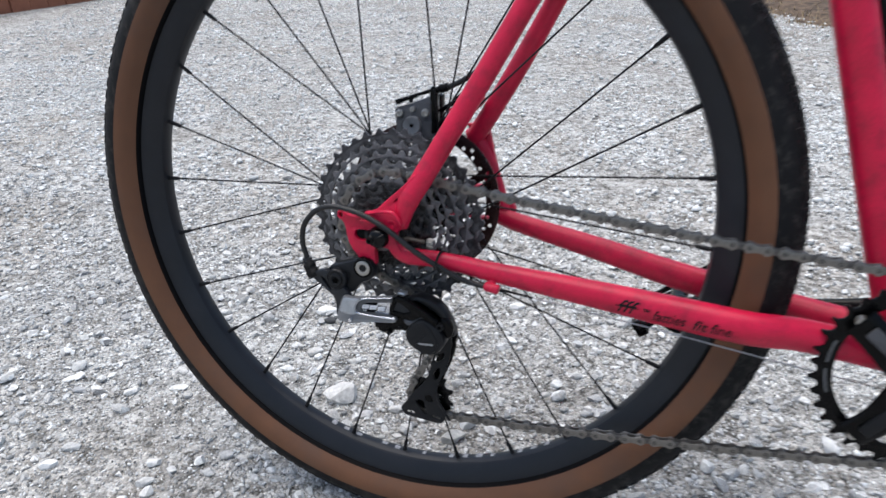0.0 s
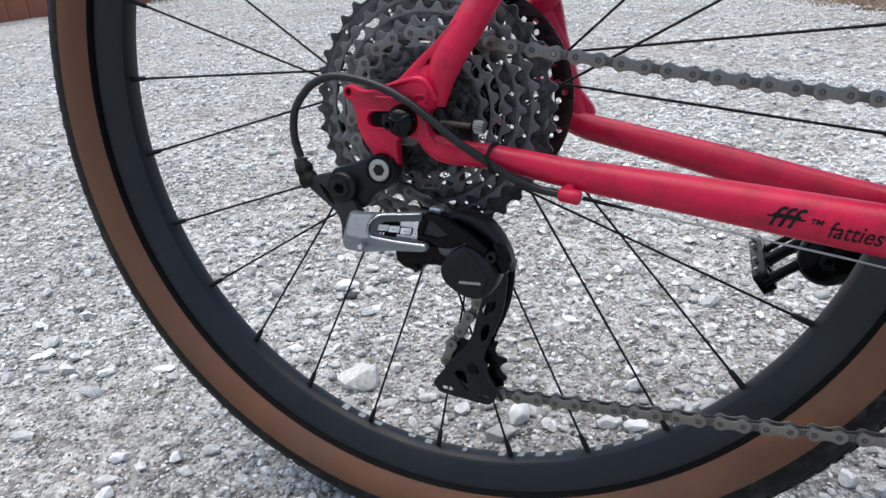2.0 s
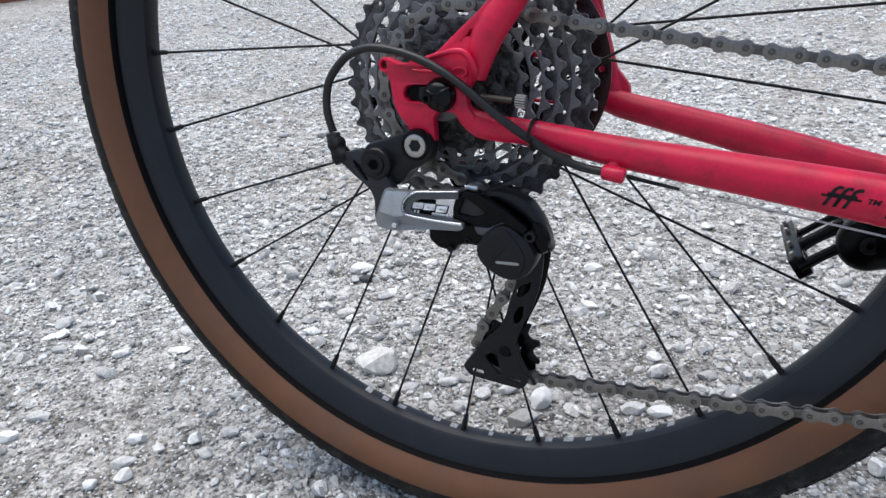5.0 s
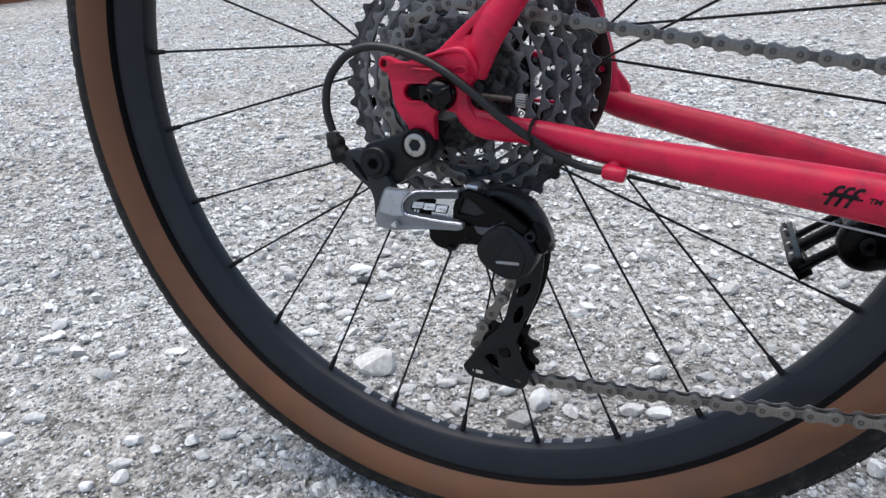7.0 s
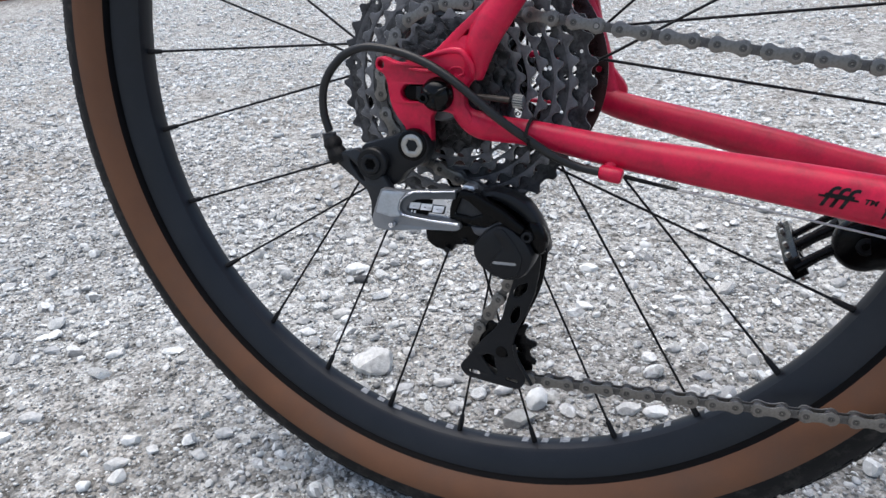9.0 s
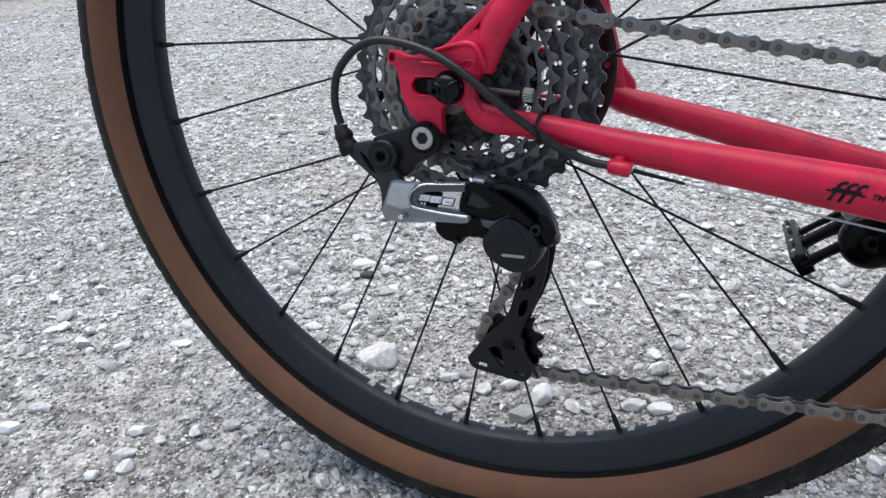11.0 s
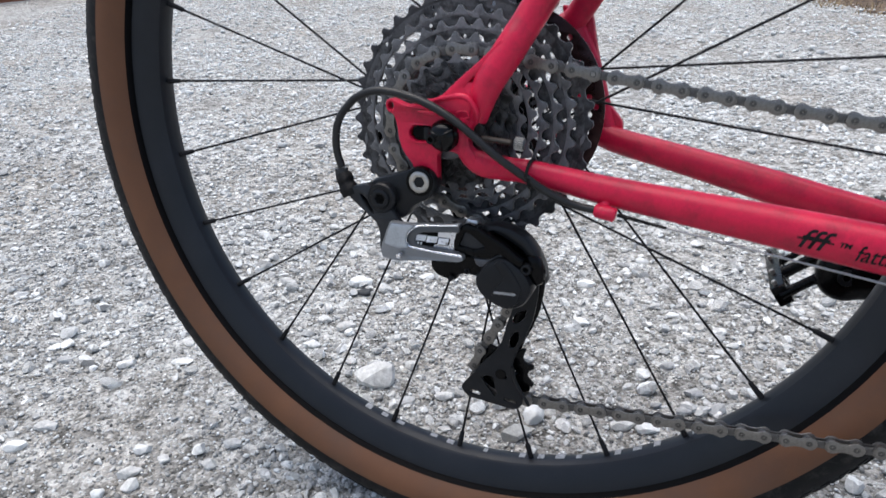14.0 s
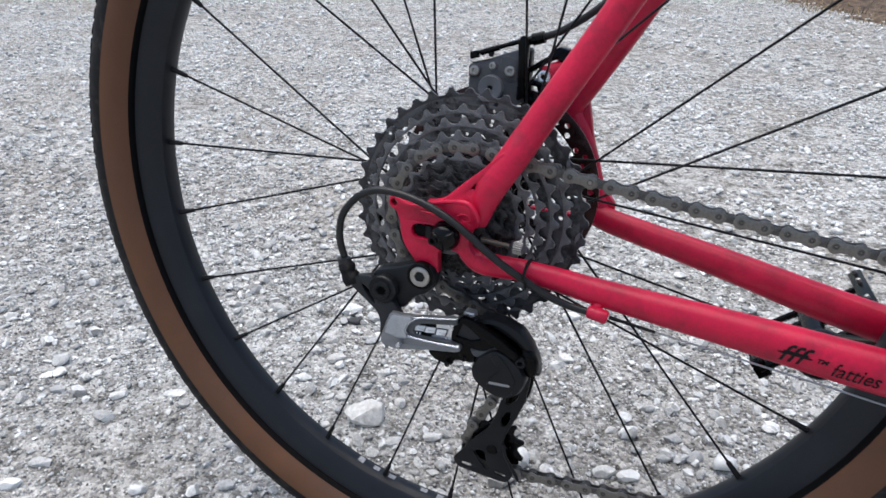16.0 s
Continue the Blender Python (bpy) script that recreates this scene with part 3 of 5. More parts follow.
for k in range(5):
    a = k * 2 * math.pi / 5 + 0.4
    part("carrier_arm", tube([(0.014 * math.cos(a), -0.040, 0.014 * math.sin(a)), (0.040 * math.cos(a + 0.25), -0.0330, 0.040 * math.sin(a + 0.25)), (0.060 * math.cos(a + 0.4), -0.0295, 0.060 * math.sin(a + 0.4)), (0.070 * math.cos(a + 0.5), -0.0262, 0.070 * math.sin(a + 0.5))], [0.004, 0.003, 0.0028, 0.0026], 8), DARK, cassette)
part("lockring", at_y(lathe([(0.0105, -0.0695), (0.0158, -0.0695), (0.0168, -0.0682), (0.0105, -0.0668)], 32, True), 0, -0.0012), STEEL, cassette, "grey lockring")

# chain: laid round cassette, chainring and the two derailleur wheels
RING = (0.4278, -0.0763)
GUIDE, TENSION = (0.0345, -0.0900), (0.0370, -0.1672)
CHAIN_Y = -0.0430
WHEELS = [((0, -0.0026), pitch_r(24), 1), (RING, pitch_r(38), 1), (TENSION, pitch_r(10), 1), (GUIDE, pitch_r(9), -1)]


def belt():
    """The chain's run, as a dense line in x and z that starts at the top of the cassette."""
    tang = []
    for i in range(4):
        (ca, ra, sa), (cb, rb, sb) = WHEELS[i], WHEELS[(i + 1) % 4]
        dx, dz = cb[0] - ca[0], cb[1] - ca[1]
        phi = math.atan2(dz, dx) - math.asin((sa * ra - sb * rb) / math.hypot(dx, dz))
        nx, nz = -math.sin(phi), math.cos(phi)
        tang.append(((ca[0] + sa * ra * nx, ca[1] + sa * ra * nz), (cb[0] + sb * rb * nx, cb[1] + sb * rb * nz)))
    line = []
    for i in range(4):
        (p, q), sag = tang[i], (0.0046, 0.0035, 0, 0)[i]
        for t in np.linspace(0, 1, 160, endpoint=False):
            line.append((p[0] + (q[0] - p[0]) * t, p[1] + (q[1] - p[1]) * t - 4 * sag * t * (1 - t)))
        c, r, s = WHEELS[(i + 1) % 4]
        a0 = math.atan2(q[1] - c[1], q[0] - c[0])
        p2 = tang[(i + 1) % 4][0]
        a1 = math.atan2(p2[1] - c[1], p2[0] - c[0])
        if s > 0:
            while a1 > a0:
                a1 -= 2 * math.pi
        else:
            while a1 < a0:
                a1 += 2 * math.pi
        for t in np.linspace(0, 1, 80, endpoint=False):
            line.append((c[0] + r * math.cos(a0 + (a1 - a0) * t), c[1] + r * math.sin(a0 + (a1 - a0) * t)))
    return np.array(line + [line[0]])


run = belt()
steps = np.r_[0, np.cumsum(np.hypot(*np.diff(run, axis=0).T))]
start = np.interp(0.0806, run[:160, 0], steps[:160])
count = int(round(steps[-1] / 0.0127))
count += count % 2
pitch = steps[-1] / count


def on_run(s):
    s = s % steps[-1]
    return Vector((np.interp(s, steps, run[:, 0]), 0, np.interp(s, steps, run[:, 1])))


def link_plate(w_end, w_mid, y0, y1, length=0.0127):
    pts = []
    for t in np.linspace(-0.5, 0.5, 7):
        pts.append((length / 2 + w_end * math.cos(math.pi * t), w_end * math.sin(math.pi * t)))
    pts += [(length * 0.2, w_mid), (0, w_mid * 0.93), (-length * 0.2, w_mid)]
    for t in np.linspace(0.5, 1.5, 7):
        pts.append((-length / 2 + w_end * math.cos(math.pi * t), w_end * math.sin(math.pi * t)))
    pts += [(-length * 0.2, -w_mid), (0, -w_mid * 0.93), (length * 0.2, -w_mid)]
    return plate(pts, y0, y1, (), 0.00025, 25)


outer_near, outer_far = link_plate(0.0044, 0.0030, -0.0032, -0.0021), link_plate(0.0044, 0.0030, 0.0021, 0.0032)
outer_me = join(outer_near, outer_far)
outer_me.materials.append(CHAIN)
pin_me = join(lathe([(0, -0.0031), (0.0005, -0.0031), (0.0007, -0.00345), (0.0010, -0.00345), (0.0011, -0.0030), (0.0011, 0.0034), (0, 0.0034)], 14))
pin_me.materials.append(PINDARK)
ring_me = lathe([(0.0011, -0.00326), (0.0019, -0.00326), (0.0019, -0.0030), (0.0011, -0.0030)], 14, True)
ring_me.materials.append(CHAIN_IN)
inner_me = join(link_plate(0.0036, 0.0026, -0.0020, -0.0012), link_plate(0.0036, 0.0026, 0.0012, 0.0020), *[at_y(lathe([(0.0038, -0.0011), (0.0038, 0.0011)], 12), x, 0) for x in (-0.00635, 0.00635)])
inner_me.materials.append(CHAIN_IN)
first_pin = on_run(start)
chain = bpart("chain", at_y(lathe([(0, -0.0037), (0.0012, -0.0037), (0.0012, 0.0034), (0, 0.0034)], 12), first_pin.x, first_pin.z, CHAIN_Y), PINM, "dusty grey steel roller chain")
for k in range(count):
    a, b = on_run(start + k * pitch), on_run(start + (k + 1) * pitch)
    d = b - a
    m = Matrix.Translation(((a.x + b.x) / 2, CHAIN_Y, (a.z + b.z) / 2)) @ Matrix.Rotation(-math.atan2(d.z, d.x), 4, "Y")
    if k % 2 == 1:
        link = part("outer_link", outer_me, None, chain, "", m)
        for x in (-0.00635, 0.00635):
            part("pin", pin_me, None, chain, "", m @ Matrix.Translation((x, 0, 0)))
            # dark ring stands for the shade in the groove round the pin
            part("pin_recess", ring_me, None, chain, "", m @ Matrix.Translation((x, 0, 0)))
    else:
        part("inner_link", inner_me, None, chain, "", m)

# frame: stays, dropouts, seat tube, bottom bracket shell
bb = (0.4278, 0, -0.0763)
stay_pts = [(0.024, -0.0690, -0.0195), (0.045, -0.0640, -0.0212), (0.067, -0.0600, -0.0245), (0.10, -0.0560, -0.0302), (0.18, -0.0520, -0.0395), (0.25, -0.0500, -0.0478), (0.30, -0.0470, -0.0538), (0.335, -0.0350, -0.0585), (0.36, -0.0305, -0.0625), (0.415, -0.0240, -0.0720)]
stay_r = [0.0066, 0.0071, 0.0076, 0.0088, 0.0115, 0.0134, 0.0138, 0.0136, 0.0136, 0.0135]
bpart("chainstay", tube(stay_pts, stay_r, 28, 0.85), RED, "scratched red steel tube")
bpart("chainstay", tube([(0.070, 0.0660, -0.0155), (0.085, 0.0640, -0.0205), (0.12, 0.0590, -0.0268), (0.18, 0.0550, -0.0388), (0.25, 0.0520, -0.0545), (0.31, 0.0460, -0.0640), (0.36, 0.0360, -0.0690), (0.415, 0.0250, -0.0740)], [0.0088, 0.0094, 0.0100, 0.0115, 0.0130, 0.0136, 0.0136, 0.0135], 24, 0.85), RED, "scratched red steel tube")
bpart("seatstay", tube([(0.0205, -0.0735, 0.0085), (0.0270, -0.0755, 0.0295), (0.0395, -0.0715, 0.0515), (0.0512, -0.0660, 0.0730), (0.095, -0.0570, 0.1500), (0.140, -0.0490, 0.2330), (0.205, -0.0380, 0.3560), (0.250, -0.0220, 0.4500)], [0.0060, 0.0088, 0.0090, 0.0088, 0.0086, 0.0083, 0.0080, 0.0078], 24, 0.95), RED, "red steel tube")
bpart("seatstay", tube([(0.040, 0.0640, 0.0600), (0.050, 0.0635, 0.0690), (0.095, 0.0580, 0.1450), (0.140, 0.0500, 0.2290), (0.205, 0.0380, 0.3540), (0.250, 0.0220, 0.4500)], [0.0085, 0.0092, 0.0092, 0.0085, 0.0080, 0.0078], 24, 0.9), RED, "red steel tube")
bpart("stay_bridge", tube([(0.122, -0.0500, 0.196), (0.124, 0, 0.199), (0.122, 0.0500, 0.196)], 0.0062, 14), RED)
bpart("seat_tube", tube([(0.4160, 0, -0.0600), (0.3865, 0, 0.030), (0.3258, 0, 0.230), (0.2500, 0, 0.480)], [0.0155, 0.0152, 0.0150, 0.0150], 28, smooth=False), RED, "red steel tube")
cage_rail = bpart("bottle_cage", tube([(0.3790, 0, 0.1250), (0.3690, 0, 0.1450), (0.3560, 0, 0.1900), (0.3430, 0, 0.2320)], 0.0040, 10), DARK, "black bottle cage rail on the seat tube")
part("cage_clamp", tube([(0.3560, 0, 0.1480), (0.3680, 0, 0.1510)], 0.0060, 10, smooth=False), DARK, cage_rail)
bpart("bottom_bracket_shell", at_y(lathe([(0.0160, -0.0340), (0.0205, -0.0340), (0.0208, -0.0300), (0.0208, 0.0300), (0.0205, 0.0340), (0.0160, 0.0340)], 36, True), bb[0], bb[2]), RED)

# drive-side dropout: a long-slotted plate with an adjuster eye and the mech hanger
drop_out = [(-0.0390, 0.0125), (-0.0380, 0.0160), (-0.0345, 0.0172), (-0.0300, 0.0162), (-0.0262, 0.0150), (-0.0219, 0.0142), (-0.0157, 0.0151), (-0.0106, 0.0165), (-0.0039, 0.0190), (0.0060, 0.0225), (0.0130, 0.0300), (0.0250, 0.0300), (0.0285, 0.0150), (0.0236, 0.0085), (0.0188, 0.0040), (0.0172, -0.0010), (0.0180, -0.0070), (0.0205, -0.0100), (0.0225, -0.0130),
            (0.0215, -0.0180), (0.0171, -0.0168), (0.0115, -0.0122), (0.0060, -0.0108), (0.0005, -0.0112), (-0.0021, -0.0140), (-0.0020, -0.0250), (-0.0025, -0.0330), (-0.0070, -0.0378), (-0.0140, -0.0370), (-0.0178, -0.0310), (-0.0175, -0.0235), (-0.0196, -0.0194), (-0.0226, -0.0162), (-0.0262, -0.0115), (-0.0285, -0.0053), (-0.0298, 0.0026), (-0.0328, 0.0080), (-0.0372, 0.0088)]
drop_me = plate(rounded(drop_out, 0.0030, 4), -0.0790, -0.0710, [circle(-0.0345, 0.0127, 0.0022, 14), slot(-0.0157, -0.0018, 0.0080, -0.0012, 0.0046)], 0.0012)
for v in drop_me.vertices:
    # the eye and the hanger are set inboard of the axle's seat
    v.co.y += 0.32 * max(0.0, -0.0215 - v.co.x) + 0.12 * max(0.0, -0.0130 - v.co.z)
drop = bpart("dropout", drop_me, RED, "red steel dropout plate with a long axle slot")
part("ledge", tube([(-0.0170, -0.0775, 0.0150), (-0.0100, -0.0785, 0.0165), (-0.0023, -0.0800, 0.0190), (0.0060, -0.0822, 0.0212), (0.0125, -0.0838, 0.0224), (0.0175, -0.0840, 0.0216), (0.0212, -0.0836, 0.0175), (0.0232, -0.0820, 0.0120), (0.0215, -0.0785, 0.0070)], [0.0006, 0.0008, 0.0011, 0.0014, 0.0016, 0.0017, 0.0016, 0.0014, 0.0012], 14), RED, drop, "raised red lip over the pocket")
part("pocket_mark", tube([(0.0092, -0.0789, 0.0118), (0.0120, -0.0789, 0.0132), (0.0160, -0.0789, 0.0128), (0.0170, -0.0789, 0.0100), (0.0140, -0.0789, 0.0088)], 0.0007, 8), RED, drop, "cast mark in the red pocket")
part("plate_groove", tube([(-0.0150, -0.0788, 0.0112), (-0.0080, -0.0790, 0.0108), (0.0000, -0.0790, 0.0106)], [0.0006, 0.0012, 0.0008], 8), RED, drop)
web_o = [(-0.0139, 0.0163), (-0.0003, 0.0212), (0.0105, 0.0316), (0.0225, 0.0424), (0.0345, 0.0545), (0.0372, 0.0530), (0.0300, 0.0270), (0.0262, 0.0105), (0.0215, 0.0080), (0.0196, 0.0160), (0.0152, 0.0205), (0.0097, 0.0205), (-0.0037, 0.0169)]
part("gusset", plate(rounded(web_o, 0.002), -0.0796, -0.0715, [rounded([(0.0140, 0.0268), (0.0194, 0.0332), (0.0198, 0.0298), (0.0166, 0.0256)], 0.0008)], 0.0016), RED, drop)
part("socket", tube([(0.0150, -0.0765, 0.0090), (0.0126, -0.0762, 0.0020), (0.0130, -0.0755, -0.0060), (0.0168, -0.0738, -0.0132), (0.0238, -0.0712, -0.0178), (0.0330, -0.0676, -0.0200), (0.0440, -0.0645, -0.0212)], [0.0040, 0.0050, 0.0050, 0.0060, 0.0077, 0.0077, 0.0073], 22, 0.85), RED, drop, "red socket that takes the chainstay")

# far dropout with the brake mount
far_out = [(0.0350, 0.0740), (0.0580, 0.0700), (0.0640, 0.0440), (0.0750, 0.0070), (0.0880, -0.0080), (0.0870, -0.0200), (0.0720, -0.0250), (0.0400, -0.0230), (-0.0150, -0.0210), (-0.0350, -0.0100), (-0.0380, 0.0100), (-0.0280, 0.0180), (0.0100, 0.0150), (0.0400, 0.0120), (0.0560, 0.0130), (0.0470, 0.0450)]
fdrop = bpart("dropout", plate(rounded(far_out, 0.004), 0.0660, 0.0740, [slot(-0.0180, -0.0010, 0.0060, -0.0005, 0.0055), rounded([(0.0140, -0.0195), (0.0660, -0.0205), (0.0640, 0.0060), (0.0150, 0.0100)], 0.004)], 0.0015), RED, "red steel dropout plate with a brake mount")
part("stay_sleeve", tube([(0.0440, 0.0655, 0.0640), (0.0600, 0.0680, 0.0330), (0.0700, 0.0690, 0.0050), (0.0760, 0.0670, -0.0130)], [0.0078, 0.0074, 0.0070, 0.0072], 18), RED, fdrop)

# axle: end nut, washer, adjuster screws
ax = bpart("axle", at_y(lathe([(0.0, -0.0880), (0.0040, -0.0878), (0.0068, -0.0866), (0.0084, -0.0842), (0.0090, -0.0815), (0.0094, -0.0808), (0.0094, -0.0792), (0.0044, -0.0790), (0.0044, 0.0800), (0.0100, 0.0800), (0.0095, 0.0860), (0.0, 0.0870)], 36), 0.0026, -0.0015), GLOSS, "black bolt-through axle with a round end cap")
for k in range(3):
    a = 0.6 + k * 2 * math.pi / 3
    part("cap_fin", tube([(0.0026 + 0.0015 * math.cos(a), -0.0880, -0.0015 + 0.0015 * math.sin(a)), (0.0026 + 0.0046 * math.cos(a), -0.0876, -0.0015 + 0.0046 * math.sin(a)), (0.0026 + 0.0080 * math.cos(a), -0.0850, -0.0015 + 0.0080 * math.sin(a))], [0.0008, 0.0012, 0.0010], 8), GLOSS, ax)
socket_bolt(ax, -0.0026, -0.0890, -0.0030, 0.0029, GLOSS, "grub_screw", 0.55, 0.004)
part("axle_flat", plate(rounded([(-0.0105, -0.0050), (-0.0105, 0.0022), (-0.0068, 0.0024), (-0.0068, -0.0052)], 0.0006), -0.0800, -0.0740, (), 0.0006), GREY, ax, "grey flat on the axle end")
# black plate in the slot, standing for the dark inside it
part("slot_insert", plate(slot(-0.0150, -0.0018, -0.0050, -0.0016, 0.0040), -0.0765, -0.0720, (), 0.0006), HOLE, ax)
adj = bpart("axle_adjuster", tube([(0.0240, -0.0745, -0.0020), (0.0420, -0.0745, -0.0032)], 0.0017, 10), RUST, "small steel tensioner screw")
nut = part("knurled_nut", tube([(0.0438, -0.0745, -0.0033), (0.0443, -0.0745, -0.0033), (0.0497, -0.0745, -0.0037), (0.0502, -0.0745, -0.0037)], [0.0028, 0.0034, 0.0034, 0.0030], 14, smooth=False), STEEL, adj)
for k in range(16):
    a = 2 * math.pi * k / 16
    part("knurl", tube([(0.0445, -0.0745 + 0.0034 * math.cos(a), -0.0033 + 0.0034 * math.sin(a)), (0.0496, -0.0745 + 0.0034 * math.cos(a), -0.0037 + 0.0034 * math.sin(a))], 0.00038, 5, smooth=False), BOLT, nut)

# decal on the chainstay, laid onto the round of the tube
STAY = [tuple(q) for q in smooth_path([(*p, r) for p, r in zip(stay_pts, stay_r)])]


def word(text, x0, x1, z0, height, shear=0.3, bold=0.008):
    """A word between two places along the stay, standing on its slope."""
    me = lettering(text, 1.0, 0.0, shear, bold)
    co = np.array([v.co[:] for v in me.vertices])
    lo, hi = co.min(0), co.max(0)
    x = x0 + (co[:, 0] - lo[0]) / (hi[0] - lo[0]) * (x1 - x0)
    z = z0 - 0.094 * (x - 0.20) + (co[:, 2] - lo[2]) / (hi[2] - lo[2]) * height
    cols = np.array(STAY)
    yc, zc, r = (np.interp(x, cols[:, 0], cols[:, k]) for k in (1, 2, 3))
    y = yc - 0.85 * r * np.sqrt(np.clip(1 - ((z - zc) / r) ** 2, 0.05, 1)) - 0.0004
    for v, p in zip(me.vertices, np.c_[x, y, z].tolist()):
        v.co = p
    return me


decal = bpart("decal", word("fff", 0.2005, 0.2180, -0.0478, 0.0112, 0.35), INK, "black handwritten-style slogan on the chainstay")
part("stroke", word("-", 0.1993, 0.2174, -0.0428, 0.0011, 0.0), INK, decal)
part("superscript", word("TM", 0.2200, 0.2262, -0.0432, 0.0028, 0.3, 0.045), INK, decal)
part("slogan", word("fatties", 0.2285, 0.2535, -0.0492, 0.0092), INK, decal)
part("slogan", word("fit", 0.2590, 0.2700, -0.0500, 0.0092), INK, decal)
part("slogan", word("fine", 0.2722, 0.2880, -0.0500, 0.0092), INK, decal)

# shift cable: loop of housing, boot, tie, stop and bare wire
loop = [(-0.0639, -0.0840, -0.0260), (-0.0669, -0.0845, -0.0149), (-0.0664, -0.0850, -0.0034), (-0.0638, -0.0850, 0.0047), (-0.0586, -0.0850, 0.0118), (-0.0512, -0.0850, 0.0183), (-0.0387, -0.0850, 0.0226), (-0.0232, -0.0850, 0.0215), (-0.0081, -0.0850, 0.0175), (0.0065, -0.0845, 0.0107), (0.0192, -0.0835, 0.0022), (0.0316, -0.0815, -0.0078), (0.0420, -0.0780, -0.0159), (0.0539, -0.0735, -0.0243), (0.0659, -0.0690, -0.0323), (0.0797, -0.0655, -0.0381), (0.0934, -0.0640, -0.0404)]
cable = bpart("shift_cable", tube(loop, 0.0024, 14), HOUSING, "black looped shift cable housing")
part("rubber_boot", tube([(-0.0570, -0.0842, -0.0430), (-0.0591, -0.0842, -0.0391), (-0.0609, -0.0842, -0.0355), (-0.0619, -0.0842, -0.0328), (-0.0633, -0.0842, -0.0299), (-0.0639, -0.0842, -0.0280)], [0.0056, 0.0060, 0.0050, 0.0056, 0.0044, 0.0034], 18), RUBBER, cable, "black rubber boot")
part("ferrule", tube([(-0.0635, -0.0842, -0.0313), (-0.0641, -0.0842, -0.0266)], 0.0042, 16, smooth=False), CALIPER, cable, "grey cable end sleeve")
part("cable_tie", tube([(0.0525 + 0.0001 * k, -0.0660 - 0.0112 * math.cos(k * math.pi / 8), -0.0222 + 0.0084 * math.sin(k * math.pi / 8)) for k in range(17)], 0.0010, 6, n=2), RUBBER, cable)
part("cable_stop", tube([(0.0915, -0.0634, -0.0402), (0.0927, -0.0635, -0.0403), (0.1027, -0.0645, -0.0415), (0.1039, -0.0646, -0.0417)], [0.0034, 0.0043, 0.0043, 0.0034], 18, smooth=False), RED, cable, "small red brazed-on stop")
part("stop_foot", tube([(0.0957, -0.0600, -0.0389), (0.0987, -0.0575, -0.0324)], [0.0038, 0.0042], 14, smooth=False), RED, cable)
part("liner", tube([(0.1047, -0.0635, -0.0416), (0.1185, -0.0617, -0.0443), (0.1323, -0.0600, -0.0469)], [0.0013, 0.0011, 0.0009], 8), RUBBER, cable)
part("wire", tube([(0.1323, -0.0600, -0.0469), (0.2400, -0.0530, -0.0640), (0.3300, -0.0460, -0.0800), (0.4100, -0.0300, -0.0980)], 0.0006, 6, smooth=False), BOLT, cable, "bare steel wire")

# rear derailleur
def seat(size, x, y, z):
    """Derailleur group's size and shift along the camera's sight lines, fitted to its view."""
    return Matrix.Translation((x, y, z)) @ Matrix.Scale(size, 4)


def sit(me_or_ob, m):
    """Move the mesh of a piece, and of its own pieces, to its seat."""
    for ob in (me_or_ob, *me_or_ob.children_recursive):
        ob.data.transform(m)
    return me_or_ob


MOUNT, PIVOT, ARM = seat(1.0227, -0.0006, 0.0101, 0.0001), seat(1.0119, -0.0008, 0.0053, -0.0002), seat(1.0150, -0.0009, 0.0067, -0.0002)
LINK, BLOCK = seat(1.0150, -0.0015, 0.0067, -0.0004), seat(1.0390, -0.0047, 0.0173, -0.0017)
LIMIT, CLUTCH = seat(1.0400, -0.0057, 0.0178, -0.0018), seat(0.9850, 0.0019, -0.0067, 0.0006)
b_kn = plate(rounded([(-0.0440, -0.0345), (-0.0410, -0.0310), (-0.0230, -0.0255), (-0.0130, -0.0205), (-0.0030, -0.0225), (0.0000, -0.0310), (-0.0040, -0.0400), (-0.0150, -0.0455), (-0.0200, -0.0540), (-0.0330, -0.0550), (-0.0450, -0.0480)], 0.004), -0.0880, -0.0750, (), 0.0022)
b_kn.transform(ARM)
mech = bpart("rear_derailleur", b_kn, GREY, "black and silver clutch rear derailleur")
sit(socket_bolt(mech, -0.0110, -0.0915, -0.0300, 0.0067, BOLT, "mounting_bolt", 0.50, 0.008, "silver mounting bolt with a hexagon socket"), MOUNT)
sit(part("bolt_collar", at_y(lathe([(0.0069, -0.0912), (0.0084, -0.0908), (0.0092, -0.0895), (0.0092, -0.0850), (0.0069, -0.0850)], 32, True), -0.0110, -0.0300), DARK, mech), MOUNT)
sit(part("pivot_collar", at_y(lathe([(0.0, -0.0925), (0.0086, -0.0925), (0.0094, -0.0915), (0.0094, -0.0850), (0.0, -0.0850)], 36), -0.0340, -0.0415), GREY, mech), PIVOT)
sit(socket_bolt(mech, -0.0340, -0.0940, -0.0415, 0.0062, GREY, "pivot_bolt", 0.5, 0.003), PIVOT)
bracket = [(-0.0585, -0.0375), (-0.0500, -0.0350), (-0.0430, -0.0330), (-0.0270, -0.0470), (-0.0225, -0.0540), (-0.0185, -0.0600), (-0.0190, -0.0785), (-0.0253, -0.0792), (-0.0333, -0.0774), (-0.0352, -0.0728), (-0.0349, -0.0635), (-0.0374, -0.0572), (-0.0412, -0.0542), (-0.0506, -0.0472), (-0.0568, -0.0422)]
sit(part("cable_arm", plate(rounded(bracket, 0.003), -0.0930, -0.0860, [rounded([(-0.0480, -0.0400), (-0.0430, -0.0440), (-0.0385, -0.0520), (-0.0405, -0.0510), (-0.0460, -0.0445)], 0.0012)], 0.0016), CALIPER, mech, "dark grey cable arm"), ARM)
